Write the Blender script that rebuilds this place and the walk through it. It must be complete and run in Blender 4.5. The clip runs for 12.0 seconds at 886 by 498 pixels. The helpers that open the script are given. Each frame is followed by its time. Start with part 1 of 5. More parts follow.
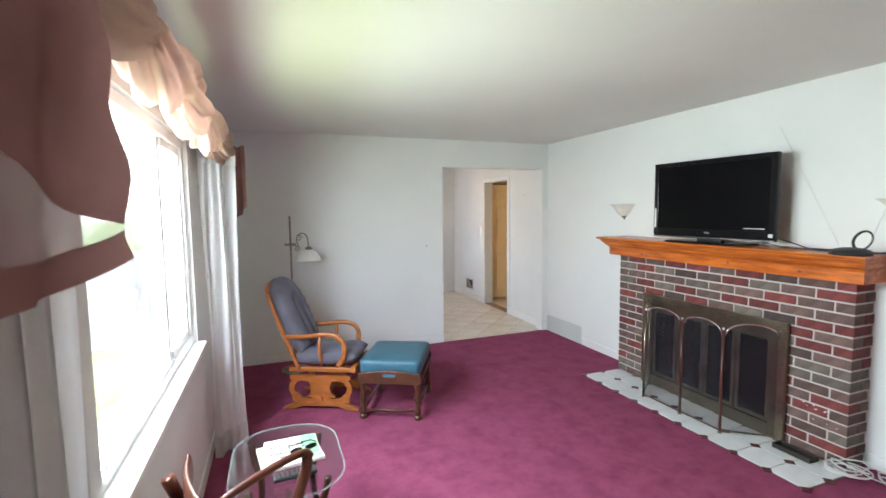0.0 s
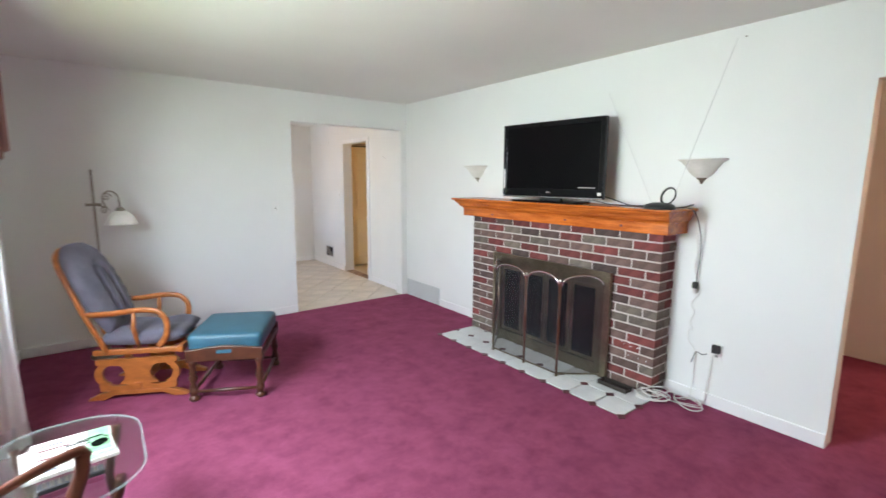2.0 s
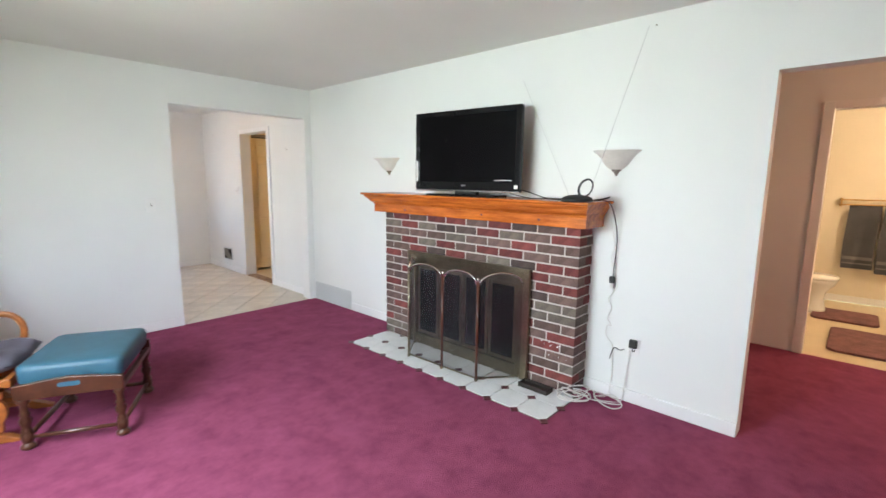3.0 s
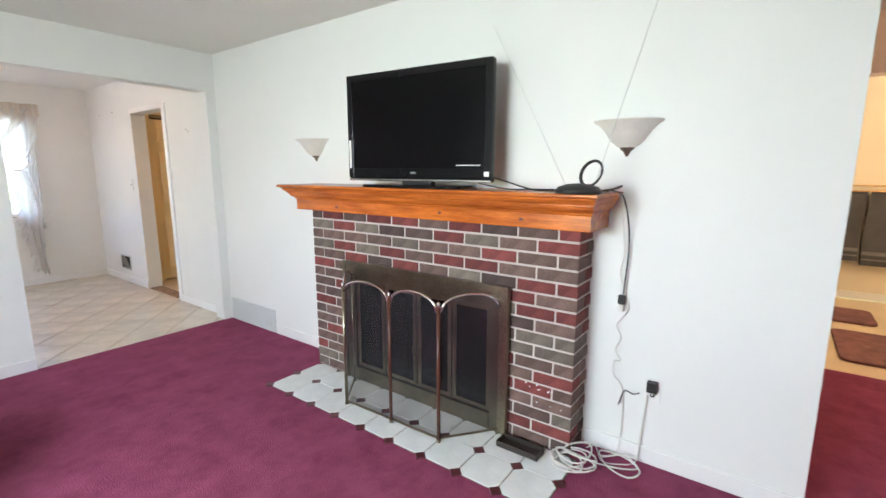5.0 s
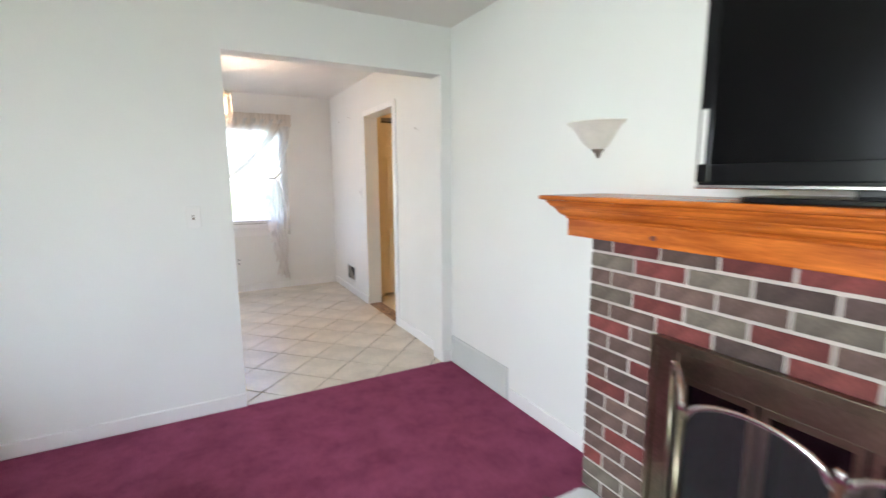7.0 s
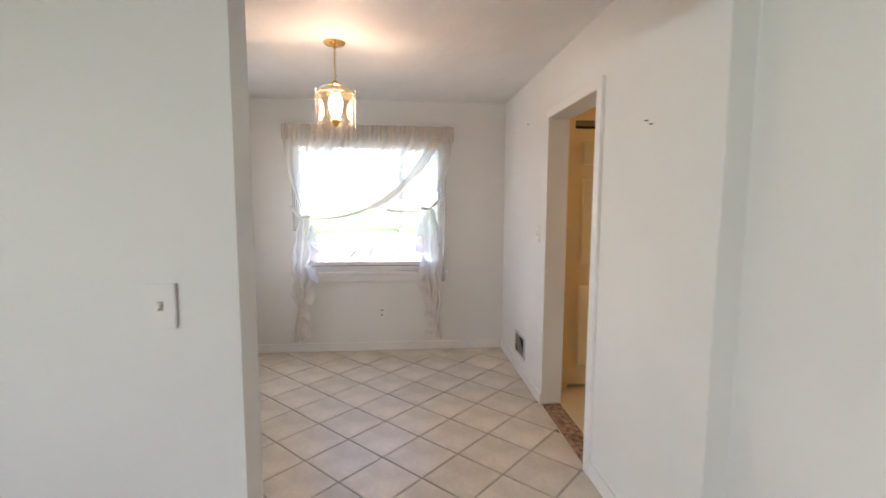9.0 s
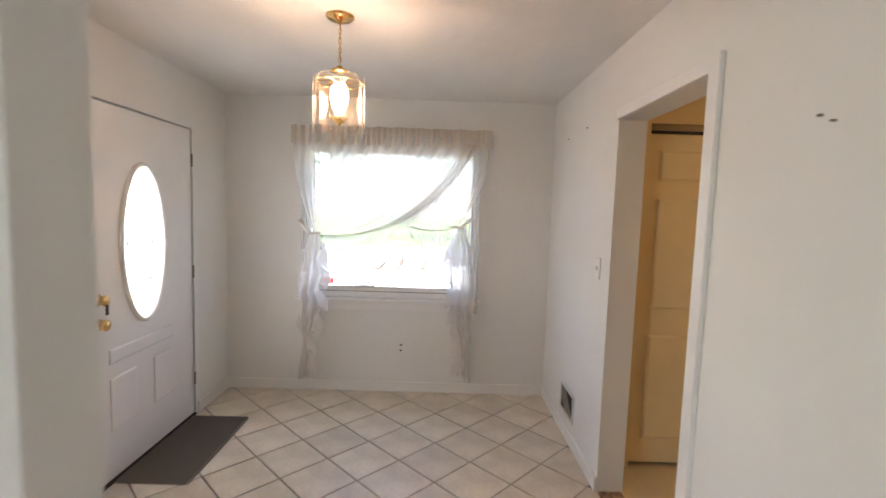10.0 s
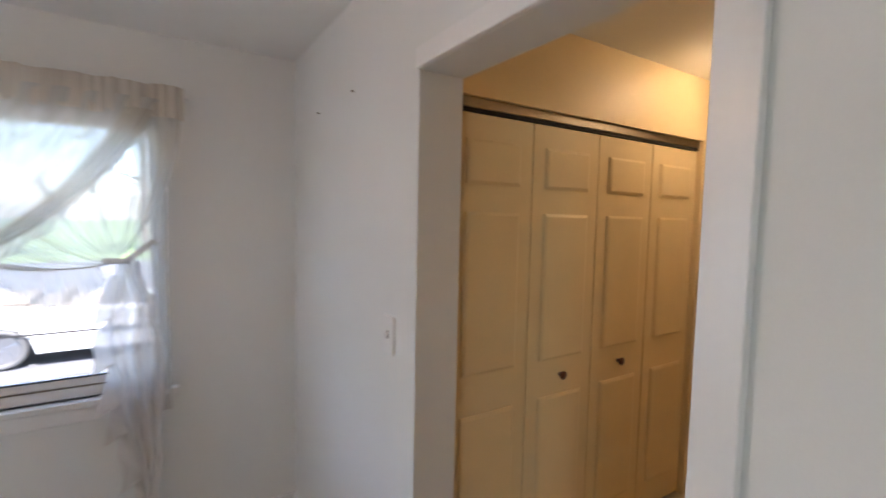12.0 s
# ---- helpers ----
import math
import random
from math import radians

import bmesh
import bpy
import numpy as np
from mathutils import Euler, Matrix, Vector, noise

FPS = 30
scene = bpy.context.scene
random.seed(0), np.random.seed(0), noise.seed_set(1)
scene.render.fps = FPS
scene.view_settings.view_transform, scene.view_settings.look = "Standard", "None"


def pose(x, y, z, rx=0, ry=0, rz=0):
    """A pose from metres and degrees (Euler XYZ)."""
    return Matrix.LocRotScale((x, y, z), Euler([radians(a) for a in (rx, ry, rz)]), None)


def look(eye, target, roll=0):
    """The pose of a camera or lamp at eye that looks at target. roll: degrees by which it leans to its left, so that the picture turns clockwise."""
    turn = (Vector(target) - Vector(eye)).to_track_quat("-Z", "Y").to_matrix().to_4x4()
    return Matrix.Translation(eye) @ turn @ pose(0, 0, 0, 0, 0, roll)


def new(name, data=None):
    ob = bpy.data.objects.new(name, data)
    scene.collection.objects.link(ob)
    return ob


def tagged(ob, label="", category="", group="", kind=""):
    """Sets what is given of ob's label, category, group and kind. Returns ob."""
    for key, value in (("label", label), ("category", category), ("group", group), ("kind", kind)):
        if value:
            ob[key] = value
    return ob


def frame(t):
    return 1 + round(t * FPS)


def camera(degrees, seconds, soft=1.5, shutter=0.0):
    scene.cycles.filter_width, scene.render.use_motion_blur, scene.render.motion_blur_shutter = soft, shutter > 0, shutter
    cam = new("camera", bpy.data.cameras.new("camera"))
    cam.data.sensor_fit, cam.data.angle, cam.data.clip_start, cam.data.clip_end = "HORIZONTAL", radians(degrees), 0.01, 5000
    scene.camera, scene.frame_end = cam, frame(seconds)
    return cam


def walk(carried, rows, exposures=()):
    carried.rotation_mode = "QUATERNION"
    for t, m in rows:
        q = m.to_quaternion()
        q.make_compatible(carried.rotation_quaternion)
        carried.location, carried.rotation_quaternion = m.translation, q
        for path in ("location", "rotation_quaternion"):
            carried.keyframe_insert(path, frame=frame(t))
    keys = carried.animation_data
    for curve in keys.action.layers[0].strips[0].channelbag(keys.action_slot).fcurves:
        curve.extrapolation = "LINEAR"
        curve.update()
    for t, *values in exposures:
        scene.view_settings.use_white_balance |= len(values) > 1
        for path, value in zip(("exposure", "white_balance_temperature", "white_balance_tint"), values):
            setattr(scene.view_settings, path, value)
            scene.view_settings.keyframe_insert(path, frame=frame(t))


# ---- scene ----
cam = camera(88.7, 12.0, shutter=0.5)
PATH = [
    (0, (0.187, 0.138, 1.612), (0.892, 2.002, 1.44), -0.7),
    (0.5, (0.233, 0.114, 1.573), (1.012, 1.944, 1.369), -0.3),
    (1, (0.268, 0.116, 1.558), (1.171, 1.884, 1.316), -0.2),
    (1.5, (0.295, 0.156, 1.571), (1.336, 1.839, 1.283), -0.5),
    (2, (0.392, 0.227, 1.505), (1.587, 1.803, 1.203), 0.4),
    (2.5, (0.494, 0.323, 1.491), (1.846, 1.764, 1.176), 0.9),
    (3, (0.64, 0.429, 1.455), (2.099, 1.763, 1.151), 0.7),
    (5, (1.348, 1.033, 1.425), (2.939, 2.195, 1.083), 0.1),
    (5.5, (1.479, 1.239, 1.364), (2.994, 2.496, 1.01), 0.0),
    (6, (1.635, 1.526, 1.371), (3.004, 2.938, 1.01), -0.3),
    (6.5, (1.768, 1.88, 1.386), (2.935, 3.47, 1.052), -0.5),
    (7, (1.921, 2.298, 1.397), (2.865, 4.034, 1.092), -0.3),
    (7.5, (2.102, 2.703, 1.393), (2.833, 4.544, 1.111), -0.4),
    (9.5, (2.625, 4.325, 1.514), (2.691, 6.315, 1.328), 1.1),
    (10, (2.639, 4.66, 1.555), (2.66, 6.653, 1.384), 1.8),
    (10.5, (2.654, 4.989, 1.59), (2.765, 6.981, 1.448), 2.2),
    (11, (2.701, 5.324, 1.621), (3.043, 7.291, 1.493), 2.1),
    (11.5, (2.786, 5.633, 1.634), (3.499, 7.497, 1.503), 1.6),
    (12, (2.92, 5.925, 1.636), (3.994, 7.606, 1.497), 1.2),
]
walk(cam, [(t, look(eye, target, roll)) for t, eye, target, roll in PATH],
     exposures=[(0.0, 3.14, 6050, 15), (2.5, 3.31, 6100, 16), (6.5, 3.38, 6150, 17), (7.5, 3.25, 6150, 15), (9.5, 2.80, 6700, 19), (10.5, 2.64, 6750, 19), (11.0, 2.49, 6550, 19), (12.0, 2.41, 6050, 18)])

# ---- world and sun ----
world = bpy.data.worlds.new("sky")
scene.world = world
world.use_nodes = True
wn = world.node_tree.nodes
sky = wn.new("ShaderNodeTexSky")
sky.sky_type = 'NISHITA'
sky.sun_disc = False
sky.sun_elevation = radians(60)
sky.sun_rotation = radians(174)
wn["Background"].inputs["Strength"].default_value = 0.15
world.node_tree.links.new(sky.outputs[0], wn["Background"].inputs["Color"])
sun = new("sun", bpy.data.lights.new("sun", 'SUN'))
sun.data.energy, sun.data.angle, sun.data.color = 5.0, radians(0.5), (1.0, 0.95, 0.87)
sun.matrix_world = look((0, 0, 0), (-0.052, 0.497, -0.866))


def lamp_point(name, at, watts, color, radius=0.05):
    ob = new(name, bpy.data.lights.new(name, 'POINT'))
    ob.data.energy, ob.data.color, ob.data.shadow_soft_size = watts, color, radius
    ob.location = at
    return ob


def window_light(name, at, target, w, h, watts, color):
    """Sky light standing in a window's opening."""
    ob = new(name, bpy.data.lights.new(name, 'AREA'))
    ob.data.shape, ob.data.size, ob.data.size_y = 'RECTANGLE', w, h
    ob.data.energy, ob.data.color = watts, color
    ob.matrix_world = look(at, target)
    return ob


# the upper half sends the sky's light down, the lower half the lawn's light up
window_light("window_sky_light", (-0.52, 2.315, 1.745), (0.9, 2.315, 0.55), 1.66, 0.64, 16.8, (0.845, 0.925, 0.975))
window_light("window_lawn_light", (-0.52, 2.315, 1.115), (0.9, 2.315, 1.42), 1.66, 0.62, 4.2, (0.82, 1.0, 0.52))
door_light = window_light("door_oval_light", (0.80, 7.380, 1.305), (2.0, 7.380, 1.2), 0.38, 0.92, 2.6, (0.93, 0.97, 1.0))
door_light.data.shape = 'ELLIPSE'
lamp_point("pendant_bulb_light", (2.16, 6.83, 2.06), 4.6, (1.0, 0.69, 0.50), 0.03)
lamp_point("passage_light", (5.34, 6.94, 2.26), 0.125, (1.0, 0.66, 0.28), 0.08)
lamp_point("bathroom_light", (6.6, -0.5, 2.2), 4.4, (1.0, 0.72, 0.44), 0.1)
# added lamp without a known source; its colour turns the hall walls orange
lamp_point("hall_fill_light", (4.6, -0.9, 2.25), 1.15, (1.0, 0.34, 0.13), 0.08)


# ---- materials ----
def mat(name, color, rough=0.6, metal=0.0, var=0.12, scale=3.0, fine=60.0, bump=0.15, depth=0.002,
        island=0.0, spec=0.5, second=None, stretch=None, sheen=0.0):
    """Base colour with large stains and fine grain, plus a fine relief."""
    m = bpy.data.materials.new(name)
    m.use_nodes = True
    n, l = m.node_tree.nodes, m.node_tree.links
    b = n["Principled BSDF"]
    b.inputs["Roughness"].default_value = rough
    b.inputs["Metallic"].default_value = metal
    b.inputs["Specular IOR Level"].default_value = spec
    if sheen:
        b.inputs["Sheen Weight"].default_value = sheen
        b.inputs["Sheen Tint"].default_value = (*[min(1.0, c * 4) for c in color], 1)
    tc = n.new("ShaderNodeTexCoord")
    mp = n.new("ShaderNodeMapping")
    if stretch:
        mp.inputs["Scale"].default_value = stretch
    l.new(tc.outputs["Object"], mp.inputs["Vector"])
    big = n.new("ShaderNodeTexNoise")
    big.inputs["Scale"].default_value = scale
    big.inputs["Detail"].default_value = 4.0
    sm = n.new("ShaderNodeTexNoise")
    sm.inputs["Scale"].default_value = fine
    sm.inputs["Detail"].default_value = 3.0
    l.new(mp.outputs[0], big.inputs["Vector"])
    l.new(mp.outputs[0], sm.inputs["Vector"])
    dark = [max(0.0, c * (1 - var)) for c in color]
    light = [min(1.0, c * (1 + var)) for c in (second or color)]
    ramp = n.new("ShaderNodeValToRGB")
    ramp.color_ramp.elements[0].position, ramp.color_ramp.elements[1].position = 0.32, 0.68
    ramp.color_ramp.elements[0].color = (*dark, 1)
    ramp.color_ramp.elements[1].color = (*light, 1)
    l.new(big.outputs["Fac"], ramp.inputs[0])
    mul = n.new("ShaderNodeMixRGB")
    mul.blend_type = 'MULTIPLY'
    mul.inputs[0].default_value = min(1.0, var * 2)
    l.new(ramp.outputs[0], mul.inputs[1])
    l.new(sm.outputs["Fac"], mul.inputs[2])
    bright = n.new("ShaderNodeHueSaturation")
    bright.inputs["Value"].default_value = 1 + min(1.0, var * 2) * 0.5
    l.new(mul.outputs[0], bright.inputs["Color"])
    out = bright
    if island:
        oi = n.new("ShaderNodeObjectInfo")
        geo = n.new("ShaderNodeNewGeometry")
        add = n.new("ShaderNodeMath")
        add.operation = 'ADD'
        l.new(oi.outputs["Random"], add.inputs[0])
        l.new(geo.outputs["Random Per Island"], add.inputs[1])
        fr = n.new("ShaderNodeMath")
        fr.operation = 'FRACT'
        l.new(add.outputs[0], fr.inputs[0])
        mr = n.new("ShaderNodeMapRange")
        mr.inputs["To Min"].default_value, mr.inputs["To Max"].default_value = 1 - island, 1 + island
        l.new(fr.outputs[0], mr.inputs["Value"])
        hs = n.new("ShaderNodeHueSaturation")
        l.new(mr.outputs[0], hs.inputs["Value"])
        l.new(out.outputs[0], hs.inputs["Color"])
        out = hs
    l.new(out.outputs[0], b.inputs["Base Color"])
    if bump:
        bp = n.new("ShaderNodeBump")
        bp.inputs["Strength"].default_value = bump
        bp.inputs["Distance"].default_value = depth
        l.new(sm.outputs["Fac"], bp.inputs["Height"])
        l.new(bp.outputs[0], b.inputs["Normal"])
    return m


def glass_mat(name, tint=(1, 1, 1), rough=0.0, gloss=0.035):
    m = bpy.data.materials.new(name)
    m.use_nodes = True
    n, l = m.node_tree.nodes, m.node_tree.links
    n.remove(n["Principled BSDF"])
    tr, gl, mix = n.new("ShaderNodeBsdfTransparent"), n.new("ShaderNodeBsdfGlossy"), n.new("ShaderNodeMixShader")
    tr.inputs[0].default_value = (*tint, 1)
    gl.inputs["Roughness"].default_value = rough
    lw, pw, ml = n.new("ShaderNodeLayerWeight"), n.new("ShaderNodeMath"), n.new("ShaderNodeMath")
    lw.inputs[0].default_value = 0.5
    pw.operation, ml.operation = 'POWER', 'MULTIPLY_ADD'
    pw.inputs[1].default_value = 4.0
    ml.inputs[1].default_value, ml.inputs[2].default_value = 0.75, gloss
    l.new(lw.outputs["Facing"], pw.inputs[0])
    l.new(pw.outputs[0], ml.inputs[0])
    l.new(ml.outputs[0], mix.inputs[0])
    l.new(tr.outputs[0], mix.inputs[1])
    l.new(gl.outputs[0], mix.inputs[2])
    l.new(mix.outputs[0], n["Material Output"].inputs[0])
    return m


def cloth_mat(name, color, sheer, scale=14.0, streak=(1, 1, 0.06)):
    """Thin cloth: lets a share of light straight through and glows with what falls on its far side."""
    m = bpy.data.materials.new(name)
    m.use_nodes = True
    n, l = m.node_tree.nodes, m.node_tree.links
    n.remove(n["Principled BSDF"])
    tc, mp, tx = n.new("ShaderNodeTexCoord"), n.new("ShaderNodeMapping"), n.new("ShaderNodeTexNoise")
    mp.inputs["Scale"].default_value = streak
    tx.inputs["Scale"].default_value = scale
    tx.inputs["Detail"].default_value = 4
    l.new(tc.outputs["Object"], mp.inputs[0])
    l.new(mp.outputs[0], tx.inputs["Vector"])
    rp = n.new("ShaderNodeValToRGB")
    rp.color_ramp.elements[0].position, rp.color_ramp.elements[1].position = 0.3, 0.7
    rp.color_ramp.elements[0].color = (*[c * 0.86 for c in color], 1)
    rp.color_ramp.elements[1].color = (*[min(1, c * 1.08) for c in color], 1)
    l.new(tx.outputs["Fac"], rp.inputs[0])
    df, tl, m1 = n.new("ShaderNodeBsdfDiffuse"), n.new("ShaderNodeBsdfTranslucent"), n.new("ShaderNodeMixShader")
    l.new(rp.outputs[0], df.inputs[0])
    l.new(rp.outputs[0], tl.inputs[0])
    m1.inputs[0].default_value = 0.5
    l.new(df.outputs[0], m1.inputs[1])
    l.new(tl.outputs[0], m1.inputs[2])
    tr, m2 = n.new("ShaderNodeBsdfTransparent"), n.new("ShaderNodeMixShader")
    mr = n.new("ShaderNodeMapRange")
    mr.inputs["To Min"].default_value, mr.inputs["To Max"].default_value = max(0, sheer - 0.12), min(1, sheer + 0.12)
    if sheer <= 0:
        mr.inputs["To Max"].default_value = 0
    l.new(tx.outputs["Fac"], mr.inputs["Value"])
    l.new(mr.outputs[0], m2.inputs[0])
    l.new(m1.outputs[0], m2.inputs[1])
    l.new(tr.outputs[0], m2.inputs[2])
    l.new(m2.outputs[0], n["Material Output"].inputs[0])
    return m


def glow_mat(name, color, strength):
    m = bpy.data.materials.new(name)
    m.use_nodes = True
    b = m.node_tree.nodes["Principled BSDF"]
    b.inputs["Base Color"].default_value = (0.9, 0.85, 0.75, 1)
    b.inputs["Emission Color"].default_value = (*color, 1)
    b.inputs["Emission Strength"].default_value = strength
    return m


WALL = mat("painted_plaster", (0.80, 0.81, 0.79), 0.62, var=0.02, scale=1.5, fine=220, bump=0.08, depth=0.001, spec=0.3)
CEIL = mat("ceiling_paint", (0.80, 0.80, 0.77), 0.8, var=0.02, scale=1.2, fine=160, bump=0.12, spec=0.2)
CEIL_D = mat("swirled_ceiling_plaster", (0.80, 0.79, 0.76), 0.5, var=0.03, scale=2, fine=4.0, bump=0.45, depth=0.03, stretch=(1, 0.55, 1), spec=0.35)
for nd in CEIL_D.node_tree.nodes:
    if nd.type == 'TEX_NOISE' and nd.inputs["Scale"].default_value > 4:
        nd.inputs["Distortion"].default_value = 0.9
TRIM = mat("white_gloss_trim", (0.84, 0.84, 0.83), 0.3, var=0.02, bump=0.05)
DOORW = mat("white_door_paint", (0.82, 0.82, 0.82), 0.4, var=0.02, fine=120, bump=0.06)
# cream paint made yellower, so that the colour carries the passage's warm lamplight
CREAM = mat("lamplit_cream_paint", (0.77, 0.63, 0.38), 0.45, var=0.03, fine=90, bump=0.08)
CARPET = mat("burgundy_carpet", (0.203, 0.043, 0.086), 0.95, var=0.12, scale=3.0, fine=260, bump=0.9, depth=0.008,
             second=(0.272, 0.068, 0.128), sheen=0.15, spec=0.05)
for nd in CARPET.node_tree.nodes:
    if nd.type == 'TEX_NOISE' and nd.inputs["Scale"].default_value < 10:
        nd.inputs["Scale"].default_value, nd.inputs["Detail"].default_value, nd.inputs["Roughness"].default_value = 5.5, 9.0, 0.74
    if nd.type == 'TEX_NOISE' and nd.inputs["Scale"].default_value > 100:
        nd.inputs["Scale"].default_value, nd.inputs["Detail"].default_value = 140.0, 5.0
VINYL = mat("beige_vinyl", (0.62, 0.52, 0.36), 0.4, var=0.06)
TILE = mat("beige_floor_tile", (0.61, 0.54, 0.44), 0.32, var=0.10, scale=4, fine=30, bump=0.08, island=0.06,
           second=(0.66, 0.59, 0.49))
GROUT = mat("grey_grout", (0.17, 0.15, 0.13), 0.9, var=0.15)
HTILE = mat("white_hearth_tile", (0.74, 0.76, 0.75), 0.28, var=0.05, scale=9, bump=0.05, island=0.03)
HDOT = mat("burgundy_hearth_tile", (0.10, 0.025, 0.03), 0.35, var=0.15)
MORTAR = mat("mortar", (0.55, 0.49, 0.45), 0.95, var=0.15, fine=150, bump=0.5, depth=0.003)
BRICK_R = mat("red_brick", (0.185, 0.046, 0.042), 0.85, var=0.25, scale=14, fine=120, bump=0.6, depth=0.003, island=0.25)
BRICK_B = mat("brown_brick", (0.150, 0.094, 0.079), 0.85, var=0.25, scale=14, fine=120, bump=0.6, depth=0.003, island=0.25)
BRICK_D = mat("dark_brick", (0.088, 0.058, 0.052), 0.85, var=0.25, scale=14, fine=120, bump=0.6, depth=0.003, island=0.25)
BRICK_G = mat("olive_grey_brick", (0.165, 0.135, 0.110), 0.85, var=0.25, scale=14, fine=120, bump=0.6, depth=0.003, island=0.2)
OAK = mat("orange_stained_pine", (0.45, 0.100, 0.013), 0.26, var=0.16, scale=5, fine=40, bump=0.08, stretch=(6, 0.7, 6),
          second=(0.60, 0.165, 0.022))
KNOT = mat("pine_knot", (0.16, 0.035, 0.01), 0.4, var=0.2)
MAPLE = mat("golden_oak", (0.36, 0.115, 0.024), 0.35, var=0.2, scale=6, fine=50, bump=0.08, stretch=(2, 2, 6))
DKWOOD = mat("dark_turned_wood", (0.075, 0.028, 0.013), 0.3, var=0.25, scale=8, fine=60, bump=0.08)
REDWOOD = mat("mahogany_wood", (0.095, 0.028, 0.015), 0.3, var=0.25, scale=8, fine=60, bump=0.08)
GREYCL = mat("grey_velour", (0.115, 0.108, 0.135), 0.9, var=0.2, scale=9, fine=160, bump=0.4, sheen=0.3)
TEAL = mat("teal_leatherette", (0.032, 0.105, 0.150), 0.5, var=0.12, scale=7, fine=140, bump=0.2)
BLACK = mat("black_gloss_plastic", (0.008, 0.008, 0.009), 0.18, var=0.1, bump=0, spec=0.25)
SCREEN = mat("screen_glass", (0.003, 0.003, 0.0035), 0.21, var=0.05, bump=0, spec=0.16)
BLACKM = mat("black_matt_plastic", (0.018, 0.018, 0.018), 0.5, var=0.15, bump=0.05)
SILVER = mat("silver_trim", (0.55, 0.55, 0.56), 0.25, 1.0, var=0.05, bump=0)
CHROME = mat("chrome", (0.75, 0.74, 0.72), 0.14, 1.0, var=0.05, bump=0)
BRASS = mat("polished_brass", (0.75, 0.50, 0.20), 0.2, 1.0, var=0.08, bump=0)
ANTBRASS = mat("antique_brass", (0.29, 0.25, 0.18), 0.30, 1.0, var=0.25, scale=5, fine=80, bump=0.05)
SOOT = mat("sooted_firebox", (0.012, 0.011, 0.011), 0.9, var=0.12, bump=0)
NICKEL = mat("worn_nickel", (0.30, 0.27, 0.23), 0.35, 1.0, var=0.15, bump=0.03)
ALAB = mat("frosted_white_glass", (0.78, 0.77, 0.72), 0.35, var=0.06, scale=12, bump=0.03)
# darker vent paint: the shade behind the louvres put into the colour
VENTB = mat("shaded_vent_back", (0.30, 0.31, 0.31), 0.6, var=0.06)
VENT = mat("painted_vent_metal", (0.62, 0.64, 0.63), 0.45, var=0.04)
DARKGAP = mat("dark_gap", (0.02, 0.018, 0.016), 0.9, var=0.1)
WCORD = mat("white_cord", (0.72, 0.70, 0.66), 0.5, var=0.06)
BCORD = mat("black_cord", (0.012, 0.012, 0.012), 0.5, var=0.1)
PLATE = mat("white_plastic_plate", (0.81, 0.81, 0.79), 0.35, var=0.02, bump=0)
TRAYM = mat("dark_bronze", (0.045, 0.036, 0.030), 0.45, 0.4, var=0.2)
MATG = mat("grey_ribbed_mat", (0.17, 0.15, 0.125), 0.9, var=0.15, fine=200, bump=0.5)
PAPER = mat("magazine_paper", (0.70, 0.68, 0.60), 0.4, var=0.2, scale=25, fine=90)
PAPERG = mat("green_print", (0.22, 0.42, 0.24), 0.4, var=0.3, scale=30)
GRASS = mat("lawn", (0.10, 0.155, 0.055), 0.95, var=0.3, scale=0.8, fine=40, bump=0.8, depth=0.03, second=(0.13, 0.18, 0.07))
ASPH = mat("weathered_asphalt", (0.095, 0.098, 0.104), 0.9, var=0.25, scale=0.7, fine=25, bump=0.4)
CONC = mat("porch_concrete", (0.30, 0.30, 0.29), 0.9, var=0.15, scale=1, fine=60, bump=0.3)
CARW = mat("white_car_paint", (0.80, 0.80, 0.79), 0.2, var=0.02, bump=0)
TYRE = mat("tyre_rubber", (0.10, 0.10, 0.10), 0.8, var=0.1)
LEAF = mat("foliage", (0.10, 0.17, 0.05), 0.8, var=0.3, island=0.35)
BARK = mat("bark", (0.24, 0.20, 0.17), 0.95, var=0.3)
SIDING = mat("grey_siding", (0.5, 0.5, 0.48), 0.7, var=0.05)
TOWEL = mat("grey_towel", (0.075, 0.078, 0.088), 0.95, var=0.15, fine=250, bump=0.6, depth=0.004)
TOWELB = mat("towel_band", (0.19, 0.19, 0.20), 0.9, var=0.1)
RUG = mat("mauve_bath_rug", (0.21, 0.095, 0.095), 0.95, var=0.25, scale=12, fine=200, bump=0.9, depth=0.01)
PORC = mat("white_porcelain", (0.82, 0.82, 0.80), 0.12, var=0.01, bump=0)
BATHW = mat("cream_bath_paint", (0.80, 0.74, 0.60), 0.6, var=0.02)
THRESH = mat("brown_threshold", (0.16, 0.075, 0.04), 0.6, var=0.4, scale=25, fine=80, second=(0.36, 0.24, 0.15))
GLASS = glass_mat("window_glass")
EDGE = cloth_mat("glass_edge", (0.62, 0.70, 0.70), 0.70, 30.0, (1, 1, 1))
TGLASS = glass_mat("table_glass", (0.90, 0.95, 0.93), 0.02, 0.09)
SMOKE = glass_mat("smoked_glass", (0.20, 0.20, 0.23), 0.02, 0.05)
MESH = cloth_mat("fine_screen_mesh", (0.10, 0.10, 0.11), 0.70, 4.0, (1, 1, 1))
LGLASS = glass_mat("bevelled_lamp_glass", (0.97, 0.94, 0.91), 0.04, 0.10)
BEVEL = cloth_mat("lamp_glass_bevel", (0.92, 0.88, 0.84), 0.6, 30.0, (1, 1, 1))
PALE = mat("pale_telescopic_rod", (0.70, 0.70, 0.69), 0.3, 0.3, var=0.03, bump=0)
